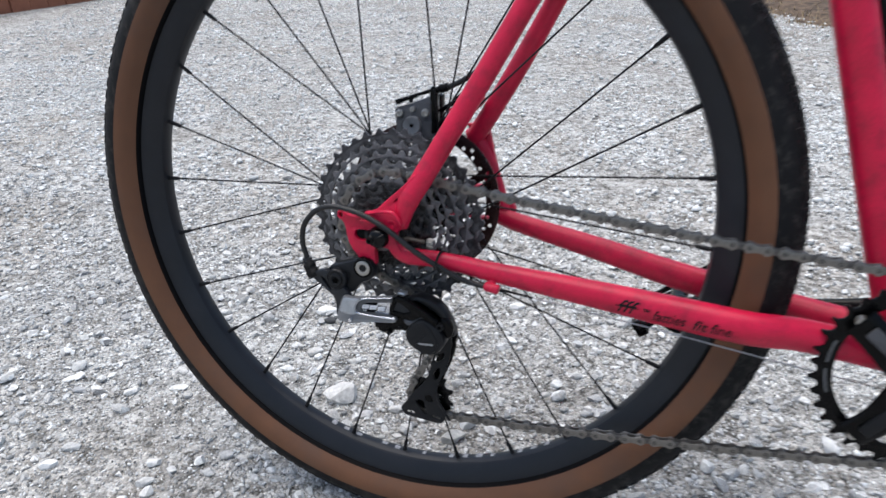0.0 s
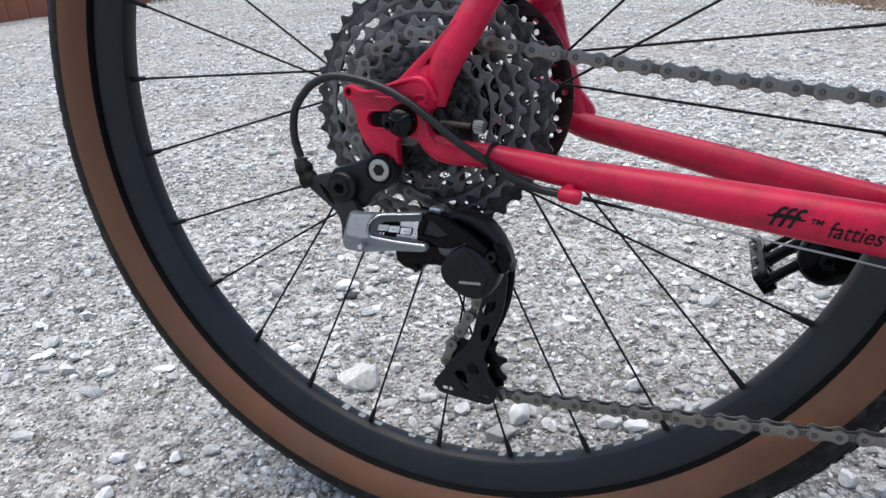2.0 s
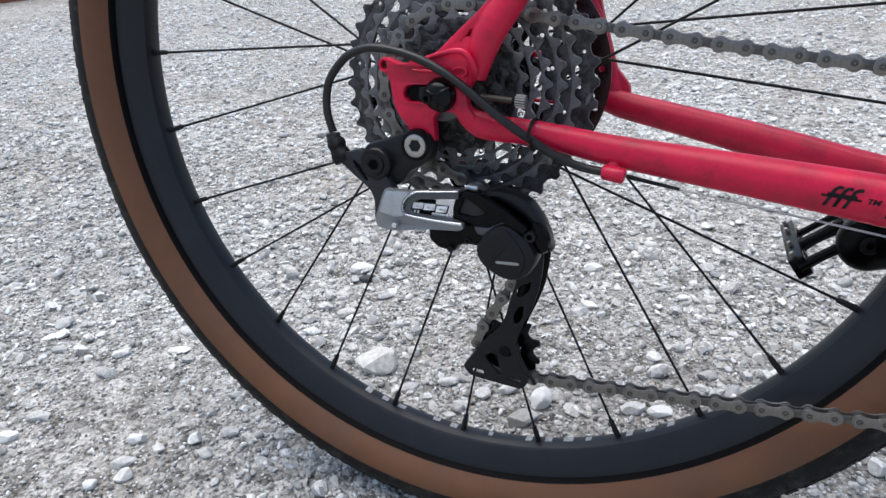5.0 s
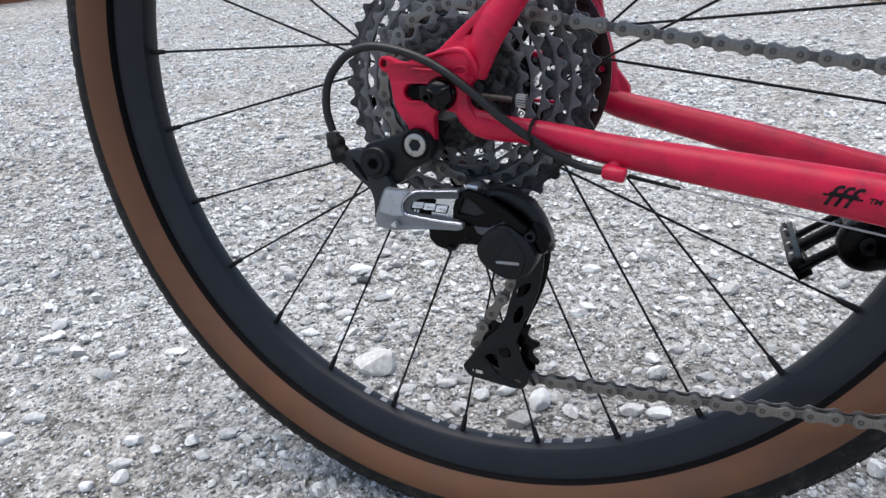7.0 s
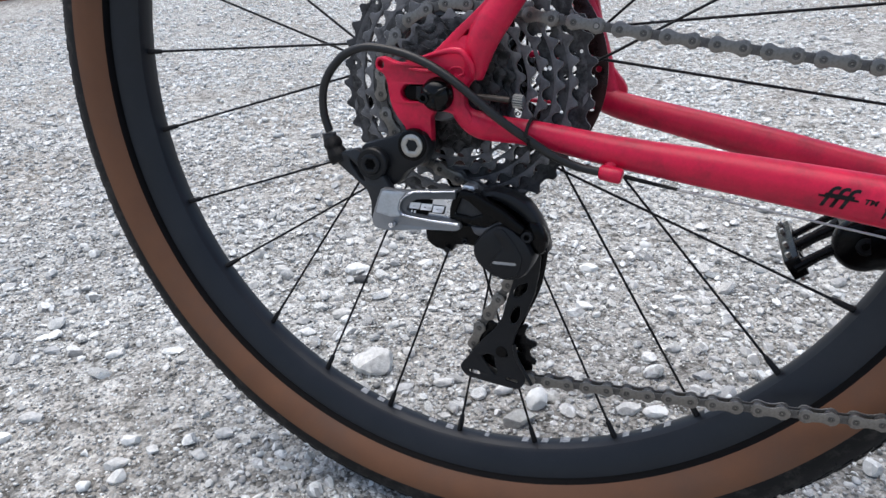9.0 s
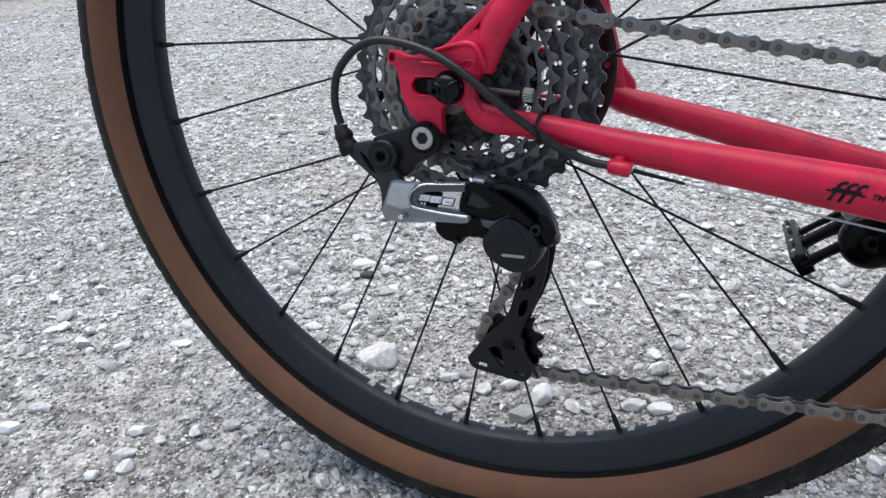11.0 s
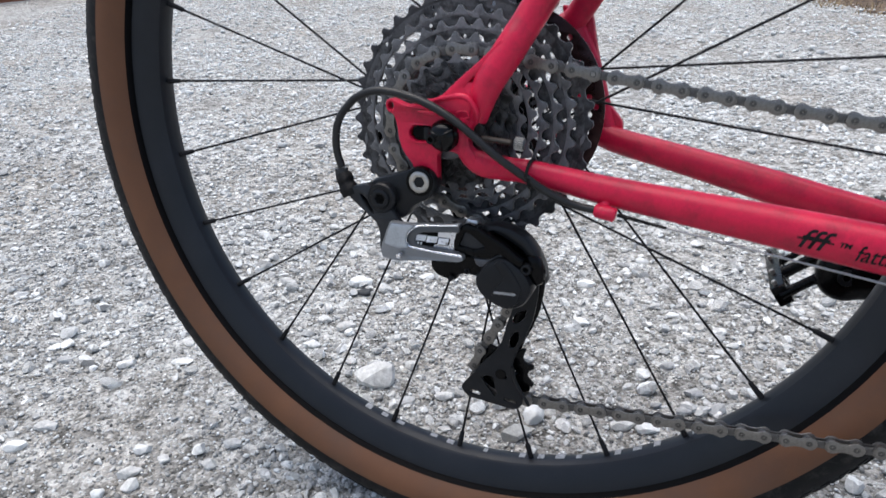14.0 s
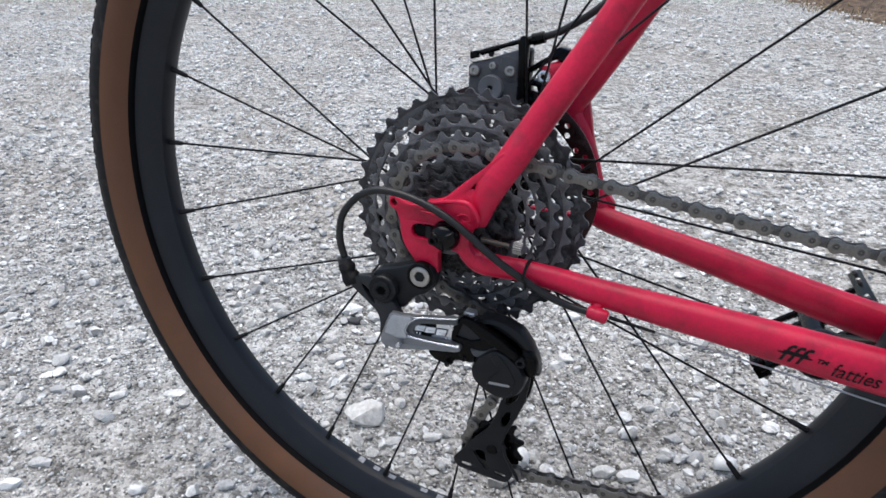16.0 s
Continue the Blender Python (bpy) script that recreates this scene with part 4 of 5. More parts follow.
def slant(me):
    """Lean a flat link inboard towards its front, holding its place in camera view."""
    for v in me.vertices:
        s = max(0.0, (v.co.x + 0.02) / 0.0426)
        v.co = (v.co.x - 0.0039 * s, v.co.y + 0.0105 * s, v.co.z - 0.0038 * s)
    return me


link_out = [(-0.0311, -0.0696), (-0.0319, -0.0735), (-0.0299, -0.0774), (-0.0208, -0.0783), (0.0024, -0.0748), (0.0190, -0.0736), (0.0226, -0.0722), (0.0222, -0.0690), (0.0190, -0.0688), (0.0100, -0.0692), (0.0024, -0.0690), (-0.0116, -0.0678), (-0.0147, -0.0645), (-0.0134, -0.0593), (-0.0067, -0.0545), (0.0193, -0.0507), (0.0195, -0.0496), (-0.0067, -0.0532), (-0.0180, -0.0540), (-0.0254, -0.0536), (-0.0280, -0.0599)]
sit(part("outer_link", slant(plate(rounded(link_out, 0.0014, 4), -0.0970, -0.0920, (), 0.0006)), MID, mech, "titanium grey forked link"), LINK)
# paler plate where the link catches most light; that light is in its colour
sit(part("link_face", plate(rounded([(-0.0243, -0.0547), (-0.0180, -0.0548), (-0.0098, -0.0545), (-0.0138, -0.0590), (-0.0152, -0.0648), (-0.0130, -0.0684), (-0.0196, -0.0697), (-0.0289, -0.0680), (-0.0268, -0.0604)], 0.0012), -0.0976, -0.0950, (), 0.0004), SATIN, mech, "paler face of the link with its light in the colour"), LINK)
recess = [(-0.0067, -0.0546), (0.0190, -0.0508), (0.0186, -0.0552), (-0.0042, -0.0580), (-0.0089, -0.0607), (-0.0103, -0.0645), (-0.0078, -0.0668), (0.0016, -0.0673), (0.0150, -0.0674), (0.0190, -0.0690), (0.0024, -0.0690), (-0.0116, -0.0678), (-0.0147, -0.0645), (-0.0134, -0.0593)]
# recess wall: its shade is put into a darker grey than the link
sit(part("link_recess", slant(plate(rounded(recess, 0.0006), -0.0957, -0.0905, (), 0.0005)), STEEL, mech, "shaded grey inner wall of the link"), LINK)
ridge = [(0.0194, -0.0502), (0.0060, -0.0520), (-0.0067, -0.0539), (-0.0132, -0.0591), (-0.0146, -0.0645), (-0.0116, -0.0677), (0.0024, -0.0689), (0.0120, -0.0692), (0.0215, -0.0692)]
sit(part("bright_rim", slant(tube([(x, -0.0970, z) for x, z in ridge], [0.0004, 0.0005, 0.0006, 0.0007, 0.0008, 0.0008, 0.0008, 0.0009, 0.0010], 8)), SILVER, mech, "bright silver edge line along the fork"), LINK)
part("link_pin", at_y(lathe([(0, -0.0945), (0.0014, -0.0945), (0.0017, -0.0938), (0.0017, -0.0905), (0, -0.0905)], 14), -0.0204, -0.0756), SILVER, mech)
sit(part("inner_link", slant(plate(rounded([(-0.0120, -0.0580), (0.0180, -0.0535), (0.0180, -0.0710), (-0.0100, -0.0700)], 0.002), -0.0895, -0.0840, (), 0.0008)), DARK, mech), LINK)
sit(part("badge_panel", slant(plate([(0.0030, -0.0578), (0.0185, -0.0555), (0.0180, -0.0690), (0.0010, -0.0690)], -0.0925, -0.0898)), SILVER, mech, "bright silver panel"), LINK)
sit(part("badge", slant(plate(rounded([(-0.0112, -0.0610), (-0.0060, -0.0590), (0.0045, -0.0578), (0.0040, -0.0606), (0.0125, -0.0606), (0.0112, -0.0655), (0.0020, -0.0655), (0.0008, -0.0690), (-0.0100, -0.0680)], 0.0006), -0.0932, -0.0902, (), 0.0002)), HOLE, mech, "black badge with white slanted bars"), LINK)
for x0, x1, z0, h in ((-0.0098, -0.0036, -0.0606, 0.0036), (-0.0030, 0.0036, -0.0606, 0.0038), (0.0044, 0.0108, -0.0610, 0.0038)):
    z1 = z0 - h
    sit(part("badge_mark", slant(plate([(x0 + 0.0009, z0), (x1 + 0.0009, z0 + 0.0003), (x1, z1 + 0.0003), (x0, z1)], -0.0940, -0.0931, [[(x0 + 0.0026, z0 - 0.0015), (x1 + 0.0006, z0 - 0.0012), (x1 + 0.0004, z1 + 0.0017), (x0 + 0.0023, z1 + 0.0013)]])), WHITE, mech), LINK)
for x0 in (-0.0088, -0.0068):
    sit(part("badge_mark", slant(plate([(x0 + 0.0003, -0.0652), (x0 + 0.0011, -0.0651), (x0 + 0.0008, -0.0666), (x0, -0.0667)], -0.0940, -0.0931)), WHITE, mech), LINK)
# upper pivot frame, cover band and clutch housing
frame_o = [(0.0066, -0.0722), (0.0127, -0.0576), (0.0171, -0.0545), (0.0256, -0.0559), (0.0444, -0.0678), (0.0326, -0.0749), (0.0255, -0.0751)]
part("pivot_block", plate(rounded(frame_o, 0.0012), -0.0785, -0.0680, [rounded([(0.0132, -0.0690), (0.0168, -0.0595), (0.0203, -0.0605), (0.0300, -0.0675), (0.0233, -0.0703)], 0.0008)], 0.0010), DARK, mech, "angular black pivot frame")
part("pivot_recess", plate([(0.0106, -0.0717), (0.0146, -0.0587), (0.0194, -0.0595), (0.0320, -0.0686), (0.0225, -0.0728)], -0.0760, -0.0720), CALIPER, mech)
part("brace_edge", plate(rounded([(0.0223, -0.0759), (0.0312, -0.0758), (0.0441, -0.0689), (0.0468, -0.0702), (0.0360, -0.0769), (0.0287, -0.0816), (0.0245, -0.0804)], 0.0012), -0.0772, -0.0730, (), 0.0010), CAST, mech, "dusty grey brace edge")
part("pivot_cap", plate(rounded([(0.0145, -0.0569), (0.0158, -0.0531), (0.0224, -0.0535), (0.0232, -0.0584), (0.0194, -0.0588)], 0.0008), -0.0720, -0.0650, (), 0.0006), SILVER, mech, "bright pivot pin end")
band_o = [(0.0244, -0.0549), (0.0427, -0.0639), (0.0553, -0.0730), (0.0532, -0.0770), (0.0363, -0.0690), (0.0228, -0.0594)]
part("cover_band", plate(rounded(band_o, 0.0014), -0.0800, -0.0740, (), 0.0012), DARK, mech)
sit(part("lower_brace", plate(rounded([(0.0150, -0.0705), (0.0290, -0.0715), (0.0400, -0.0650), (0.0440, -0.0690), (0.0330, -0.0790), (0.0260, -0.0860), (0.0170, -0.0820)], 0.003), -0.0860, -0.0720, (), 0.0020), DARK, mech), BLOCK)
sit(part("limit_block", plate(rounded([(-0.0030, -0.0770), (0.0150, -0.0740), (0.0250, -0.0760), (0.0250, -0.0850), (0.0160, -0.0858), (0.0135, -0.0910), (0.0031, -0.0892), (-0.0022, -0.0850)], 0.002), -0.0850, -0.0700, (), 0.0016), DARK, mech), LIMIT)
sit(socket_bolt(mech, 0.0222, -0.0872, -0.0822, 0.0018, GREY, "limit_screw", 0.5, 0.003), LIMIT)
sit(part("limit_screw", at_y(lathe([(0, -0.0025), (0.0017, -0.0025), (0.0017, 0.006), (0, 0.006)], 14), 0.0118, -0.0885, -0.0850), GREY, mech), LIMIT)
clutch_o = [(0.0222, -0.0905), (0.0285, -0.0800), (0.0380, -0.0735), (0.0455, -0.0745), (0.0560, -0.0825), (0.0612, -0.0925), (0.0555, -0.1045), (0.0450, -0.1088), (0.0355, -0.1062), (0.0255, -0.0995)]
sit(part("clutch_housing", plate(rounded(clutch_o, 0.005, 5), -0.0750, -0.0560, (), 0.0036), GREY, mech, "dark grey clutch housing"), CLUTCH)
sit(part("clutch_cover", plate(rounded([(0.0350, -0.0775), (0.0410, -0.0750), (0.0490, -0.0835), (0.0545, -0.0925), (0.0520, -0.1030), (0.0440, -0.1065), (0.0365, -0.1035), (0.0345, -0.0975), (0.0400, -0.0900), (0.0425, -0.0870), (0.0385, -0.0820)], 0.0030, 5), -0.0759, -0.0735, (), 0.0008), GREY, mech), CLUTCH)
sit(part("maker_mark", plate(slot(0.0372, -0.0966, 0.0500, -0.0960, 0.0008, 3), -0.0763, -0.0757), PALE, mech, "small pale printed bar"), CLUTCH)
part("clutch_lever", plate(rounded([(0.0547, -0.0688), (0.0629, -0.0702), (0.0677, -0.0796), (0.0671, -0.0870), (0.0618, -0.0902), (0.0568, -0.0837)], 0.0040), -0.0765, -0.0660, (), 0.0034), DARK, mech)
socket_bolt(mech, 0.0563, -0.0790, -0.0782, 0.0034, GREY, "cover_bolt", 0.5, 0.006)
hood_o = [(0.0242, -0.0568), (0.0342, -0.0538), (0.0442, -0.0551), (0.0543, -0.0596), (0.0612, -0.0678), (0.0663, -0.0778), (0.0686, -0.0884), (0.0642, -0.0862), (0.0594, -0.0760), (0.0514, -0.0679), (0.0395, -0.0616)]
part("hood", plate(rounded(hood_o, 0.0025), -0.0740, -0.0600, (), 0.0030), GREY, mech)
part("back_shell", plate(rounded([(0.0199, -0.0616), (0.0405, -0.0594), (0.0543, -0.0674), (0.0621, -0.0808), (0.0613, -0.0913), (0.0487, -0.0895), (0.0257, -0.0801)], 0.003), -0.0660, -0.0590, (), 0.0016), DARK, mech)
# cage with its two toothed wheels
cage_o = [(0.0533, -0.0904), (0.0593, -0.0969), (0.0589, -0.1079), (0.0569, -0.1233), (0.0523, -0.1375), (0.0483, -0.1461), (0.0451, -0.1566), (0.0450, -0.1627), (0.0471, -0.1684), (0.0512, -0.1758), (0.0539, -0.1827), (0.0534, -0.1878), (0.0494, -0.1929), (0.0417, -0.1925), (0.0280, -0.1912), (0.0140, -0.1899), (0.0103, -0.1864), (0.0086, -0.1825), (0.0175, -0.1701), (0.0239, -0.1606), (0.0324, -0.1509), (0.0366, -0.1422), (0.0390, -0.1300), (0.0425, -0.1179), (0.0418, -0.1030)]
cage_h = [rounded([(0.0428, -0.1240), (0.0459, -0.1193), (0.0522, -0.1164), (0.0515, -0.1222), (0.0473, -0.1271), (0.0434, -0.1278)], 0.0012), rounded([(0.0415, -0.1433), (0.0420, -0.1393), (0.0448, -0.1341), (0.0480, -0.1332), (0.0480, -0.1402), (0.0453, -0.1458), (0.0420, -0.1464)], 0.0014),
          rounded([(0.0235, -0.1731), (0.0273, -0.1703), (0.0320, -0.1710), (0.0330, -0.1775), (0.0355, -0.1833), (0.0333, -0.1854), (0.0284, -0.1797)], 0.0012), slot(0.0167, -0.1855, 0.0215, -0.1858, 0.0014), slot(0.0418, -0.1862, 0.0475, -0.1870, 0.0012), circle(0.0399, -0.1690, 0.0016, 10)]
cage = part("cage", plate(rounded(cage_o, 0.003), -0.0510, -0.0492, cage_h, 0.0006), GREY, mech, "black alloy chain cage")
part("cage_back", plate(rounded([(x + 0.001, z + 0.001) for x, z in cage_o], 0.003), -0.0365, -0.0347, [circle(TENSION[0], TENSION[1] - 0.002, 0.007, 20)], 0.0005), DARK, mech)
for (cx, cz), turn, n_t in ((GUIDE, 0.1, 9), (TENSION, 0.3, 10)):
    pul = part("pulley", at_y(plate(toothed(n_t, 0.0028, 0.0034, turn), -0.0012, 0.0012, [circle(0, 0, 0.0050, 18)] + [circle(0.0100 * math.cos(a), 0.0100 * math.sin(a), 0.0021, 10) for a in np.linspace(0, 2 * math.pi, 6, endpoint=False)], 0.0003), cx, cz, CHAIN_Y), DARK, mech, "black toothed jockey wheel")
    part("pulley_hub", at_y(lathe([(0, -0.0085), (0.0036, -0.0085), (0.0050, -0.0065), (0.0050, 0.0065), (0, 0.0070)], 20), cx, cz, CHAIN_Y), DARK, mech)
part("chain_guard", tube([(0.0453, -0.0516, -0.1599), (0.0472, -0.0516, -0.1684), (0.0513, -0.0516, -0.1758), (0.0553, -0.0516, -0.1816), (0.0582, -0.0516, -0.1868)], 0.0012, 8), GREY, mech)

# crankset, chainring and the far pedal
crank = bpart("crankset", at_y(lathe([(0, -0.0730), (0.0120, -0.0730), (0.0150, -0.0700), (0.0160, -0.0400), (0.0125, -0.0380), (0.0125, 0.0720), (0, 0.0720)], 32), *RING), DARK, "black crankset")
ring_h = [circle(0, 0, 0.0632, 64)]
part("chainring", at_y(plate(toothed(38, 0.0040, 0.0030), CHAIN_Y - 0.0014, CHAIN_Y + 0.0014, ring_h, 0.0003), *RING), DARK, crank, "black single chainring")
for k in range(4):
    a = radians(46 + 90 * k)
    part("spider_arm", at_y(tube([(0.012 * math.cos(a), -0.0560, 0.012 * math.sin(a)), (0.045 * math.cos(a + 0.12), -0.0530, 0.045 * math.sin(a + 0.12)), (0.068 * math.cos(a + 0.1), -0.0505, 0.068 * math.sin(a + 0.1))], [0.021, 0.0135, 0.0125], 18, 0.32), *RING), DARK, crank)
    ca, sa = math.cos(a + 0.1), math.sin(a + 0.1)
    part("arm_panel", at_y(plate(rounded([(u * ca - w * sa, u * sa + w * ca) for u, w in ((0.034, -0.0055), (0.060, -0.0050), (0.060, 0.0050), (0.034, 0.0055))], 0.001), -0.0592, -0.0560, (), 0.0005), *RING), CAST if k == 1 else GREY, crank, "grey inlay on the spider arm")
    part("ring_bolt", at_y(lathe([(0, -0.0535), (0.0040, -0.0535), (0.0045, -0.0480), (0, -0.0480)], 18), RING[0] + 0.067 * math.cos(a + 0.1), RING[1] + 0.067 * math.sin(a + 0.1)), BOLT, crank)
for a0, a1 in ((162, 178), (183, 200)):
    arc = [(0.0672, radians(t)) for t in np.linspace(a0, a1, 8)] + [(0.0692, radians(t)) for t in np.linspace(a1, a0, 8)]
    part("ring_mark", at_y(plate([(r * math.cos(t), r * math.sin(t)) for r, t in arc], CHAIN_Y - 0.0018, CHAIN_Y - 0.0013), *RING), STEEL, crank, "worn grey printed bar")
PED = (0.2545, -0.1075)
part("drive_arm", tube([(RING[0], -0.0680, RING[1]), (RING[0] + 0.05, -0.0690, RING[1] + 0.006), (RING[0] + 0.168, -0.0760, RING[1] + 0.020)], [0.0185, 0.0140, 0.0125], 18, 0.5), DARK, crank, "black crank arm")
part("far_arm", tube([(RING[0], 0.0720, RING[1]), (RING[0] - 0.05, 0.0740, -0.0840), (PED[0] + 0.004, 0.0860, PED[1])], [0.0180, 0.0160, 0.0190], 18, 0.5), DARK, crank, "black crank arm")
part("arm_end", at_y(lathe([(0.0, 0.0785), (0.0150, 0.0785), (0.0185, 0.0805), (0.0200, 0.0840), (0.0192, 0.0925), (0.0, 0.0930)], 32), *PED), DARK, crank)
part("axle_socket", at_y(plate(circle(0, 0, 0.0062, 24), 0.0770, 0.0800, [circle(0, 0, 0.0030, 6)], 0.0006), *PED), GREY, crank)
pedal = bpart("pedal", at_y(lathe([(0, 0.0930), (0.0075, 0.0930), (0.0095, 0.1060), (0.0085, 0.1900), (0, 0.1910)], 24), *PED), DARK, "black flat platform pedal with steel pins")


tilt = Matrix.Translation((PED[0], 0, PED[1])) @ Matrix.Rotation(radians(-38), 4, "Y")
for nm, corners in (("rear_plate", (-0.0515, -0.0405)), ("front_plate", (0.0405, 0.0515))):
    pl = plate(rounded([(0.0985, -0.0085), (0.197, -0.0085), (0.197, 0.0085), (0.0985, 0.0085)], 0.003), corners[0], corners[1], [rounded([(0.112, -0.0040), (0.128, -0.0040), (0.128, 0.0040), (0.112, 0.0040)], 0.001), rounded([(0.137, -0.0040), (0.157, -0.0040), (0.157, 0.0040), (0.137, 0.0040)], 0.001), rounded([(0.166, -0.0040), (0.182, -0.0040), (0.182, 0.0040), (0.166, 0.0040)], 0.001)], 0.0008)
    pl.transform(Matrix(((0, 1, 0, 0), (1, 0, 0, 0), (0, 0, 1, 0), (0, 0, 0, 1))))
    part(nm, moved(pl, tilt), DARK, pedal)
for y, thick in ((0.1015, 1.0), (0.1460, 1.2), (0.1760, 0.7)):
    for s in (-1, 1):
        part("cross_bar", moved(tube([(s * 0.047, y, 0.0), (s * 0.028, y, 0.0006), (s * 0.006, y, 0.0)], [0.0050 * thick, 0.0040 * thick, 0.0052 * thick], 12, 0.8), tilt), DARK, pedal)
for x in (-0.0465, 0.0465):
    for y in (0.105, 0.1310, 0.1680, 0.190):
        for s in (-1, 1):
            pin = lathe([(0, 0.0), (0.0019, 0.0), (0.0019, 0.0045), (0.0012, 0.0050), (0, 0.0050)], 8)
            pin.transform(Matrix.Rotation(s * math.pi / 2, 4, "X"))
            pin.transform(tilt @ Matrix.Translation((x, y, s * 0.0075)))
            part("grip_pin", pin, BOLT, pedal)

# brake caliper above the disc
cal_o = [(-0.0225, 0.0650), (-0.0228, 0.0890), (-0.0205, 0.0920), (-0.0140, 0.0938), (-0.0024, 0.0975), (0.0070, 0.1010), (0.0125, 0.1030), (0.0165, 0.1020), (0.0170, 0.0850), (0.0170, 0.0660), (0.0040, 0.0600), (-0.0150, 0.0600)]
cal = bpart("brake_caliper", plate(rounded(cal_o, 0.002), 0.0240, 0.0390, (), 0.0016), CAST, "dark grey cable disc brake caliper")
part("outer_half", plate(rounded(cal_o, 0.003), 0.0440, 0.0560, (), 0.0018), DARK, cal)
part("front_web", plate(rounded([(-0.0010, 0.0880), (0.0012, 0.0975), (0.0040, 0.0980), (0.0120, 0.0960), (0.0130, 0.0820), (0.0090, 0.0800), (0.0030, 0.0820)], 0.0015), 0.0232, 0.0245, (), 0.0006), CAST, cal)
part("front_ear", plate(rounded([(-0.0222, 0.0812), (-0.0224, 0.0905), (-0.0150, 0.0912), (-0.0132, 0.0880), (-0.0145, 0.0820)], 0.002), 0.0228, 0.0245, (), 0.0006), CAST, cal)
part("top_edge", tube([(-0.0215, 0.0236, 0.0918), (-0.0140, 0.0236, 0.0936), (-0.0040, 0.0238, 0.0966)], 0.0005, 6), BOLT, cal, "thin bright line along the top edge")
part("pad_knob", at_y(lathe([(0.0, 0.0205), (0.0018, 0.0205), (0.0020, 0.0195), (0.0082, 0.0190), (0.0088, 0.0200), (0.0088, 0.0245), (0, 0.0245)], 28), -0.0048, 0.0758), MID, cal, "round grey pad adjuster")
# black disc stands for the dark inside the knob's hole
part("knob_hole", at_y(lathe([(0, 0.0186), (0.0016, 0.0186), (0.0016, 0.0192), (0, 0.0192)], 10), -0.0048, 0.0758), HOLE, cal)
for x, z, r in ((-0.0178, 0.0862, 0.0036), (0.0078, 0.0878, 0.0038), (-0.0048, 0.0906, 0.0026)):
    socket_bolt(cal, x, 0.0210, z, r, BOLT, "body_bolt", 0.42, 0.004)
    part("bolt_face", at_y(lathe([(0.0, 0.0218), (r * 0.34, 0.0218), (r * 0.34, 0.0224), (0.0, 0.0224)], 12), x, z), BOLT, cal)
part("cable_arm", tube([(-0.0225, 0.0265, 0.0962), (-0.0100, 0.0265, 0.1006), (0.0040, 0.0265, 0.1052), (0.0120, 0.0265, 0.1080)], [0.0014, 0.0015, 0.0017, 0.0017], 10), DARK, cal)
part("arm_sleeve", tube([(-0.0150, 0.0262, 0.0985), (-0.0020, 0.0262, 0.1030)], 0.0021, 10, smooth=False), DARK, cal)
part("link_post", tube([(-0.0082, 0.0270, 0.0965), (-0.0070, 0.0270, 0.1015)], 0.0019, 10, smooth=False), GREY, cal)
part("clamp_block", plate(rounded([(-0.0222, 0.0935), (-0.0228, 0.0985), (-0.0175, 0.1000), (-0.0165, 0.0950)], 0.0008), 0.0235, 0.0300, (), 0.0008), DARK, cal)
for p in ((-0.0340, 0.0935), (-0.0325, 0.0948), (-0.0322, 0.0922)):
    part("frayed_wire", tube([(-0.0222, 0.0270, 0.0962), (-0.0285, 0.0268, 0.0948), (p[0], 0.0268, p[1])], 0.0005, 6), BOLT, cal, "frayed end of the brake wire")
part("cable_post", plate(rounded([(0.0135, 0.0680), (0.0128, 0.0950), (0.0112, 0.1080), (0.0135, 0.1122), (0.0175, 0.1118), (0.0192, 0.1060), (0.0185, 0.0900), (0.0190, 0.0700)], 0.002), 0.0225, 0.0300, (), 0.0015), DARK, cal)
part("barrel_adjuster", tube([(0.0170, 0.0265, 0.1085), (0.0205, 0.0265, 0.1096), (0.0210, 0.0265, 0.1098), (0.0290, 0.0260, 0.1122)], [0.0030, 0.0030, 0.0042, 0.0040], 14, smooth=False), DARK, cal)
part("brake_hose", tube([(0.0285, 0.0260, 0.1120), (0.0420, 0.0245, 0.1180), (0.0620, 0.0240, 0.1320), (0.0850, 0.0300, 0.1560), (0.1100, 0.0400, 0.1950), (0.1600, 0.0440, 0.2900), (0.2100, 0.0350, 0.3850)], 0.0025, 12), HOUSING, cal)
part("adaptor", plate(rounded([(0.0170, 0.0640), (0.0185, 0.0800), (0.0210, 0.0835), (0.0300, 0.0815), (0.0380, 0.0800), (0.0400, 0.0740), (0.0310, 0.0640)], 0.003), 0.0300, 0.0420, [rounded([(0.0215, 0.0700), (0.0215, 0.0790), (0.0260, 0.0780), (0.0275, 0.0710)], 0.001)], 0.0012), DARK, cal)
part("stay_link", tube([(0.0180, 0.0340, 0.0880), (0.0300, 0.0340, 0.0960), (0.0400, 0.0340, 0.1010)], 0.0022, 10), DARK, cal)
part("bridge_clip", plate(rounded([(0.0320, 0.1010), (0.0380, 0.1060), (0.0470, 0.1040), (0.0480, 0.0960), (0.0420, 0.0950)], 0.001), 0.0320, 0.0450, (), 0.001), DARK, cal)
mount = bpart("brake_mount", tube([(0.0500, 0.058, 0.1000), (0.0430, 0.042, 0.0920), (0.0335, 0.0225, 0.0872)], [0.0070, 0.0072, 0.0066], 18), RED, "red steel brake mount boss")
socket_bolt(mount, 0.0325, 0.0185, 0.0866, 0.0046, SILVER, "mount_bolt", 0.42, 0.005, "steel mount bolt")

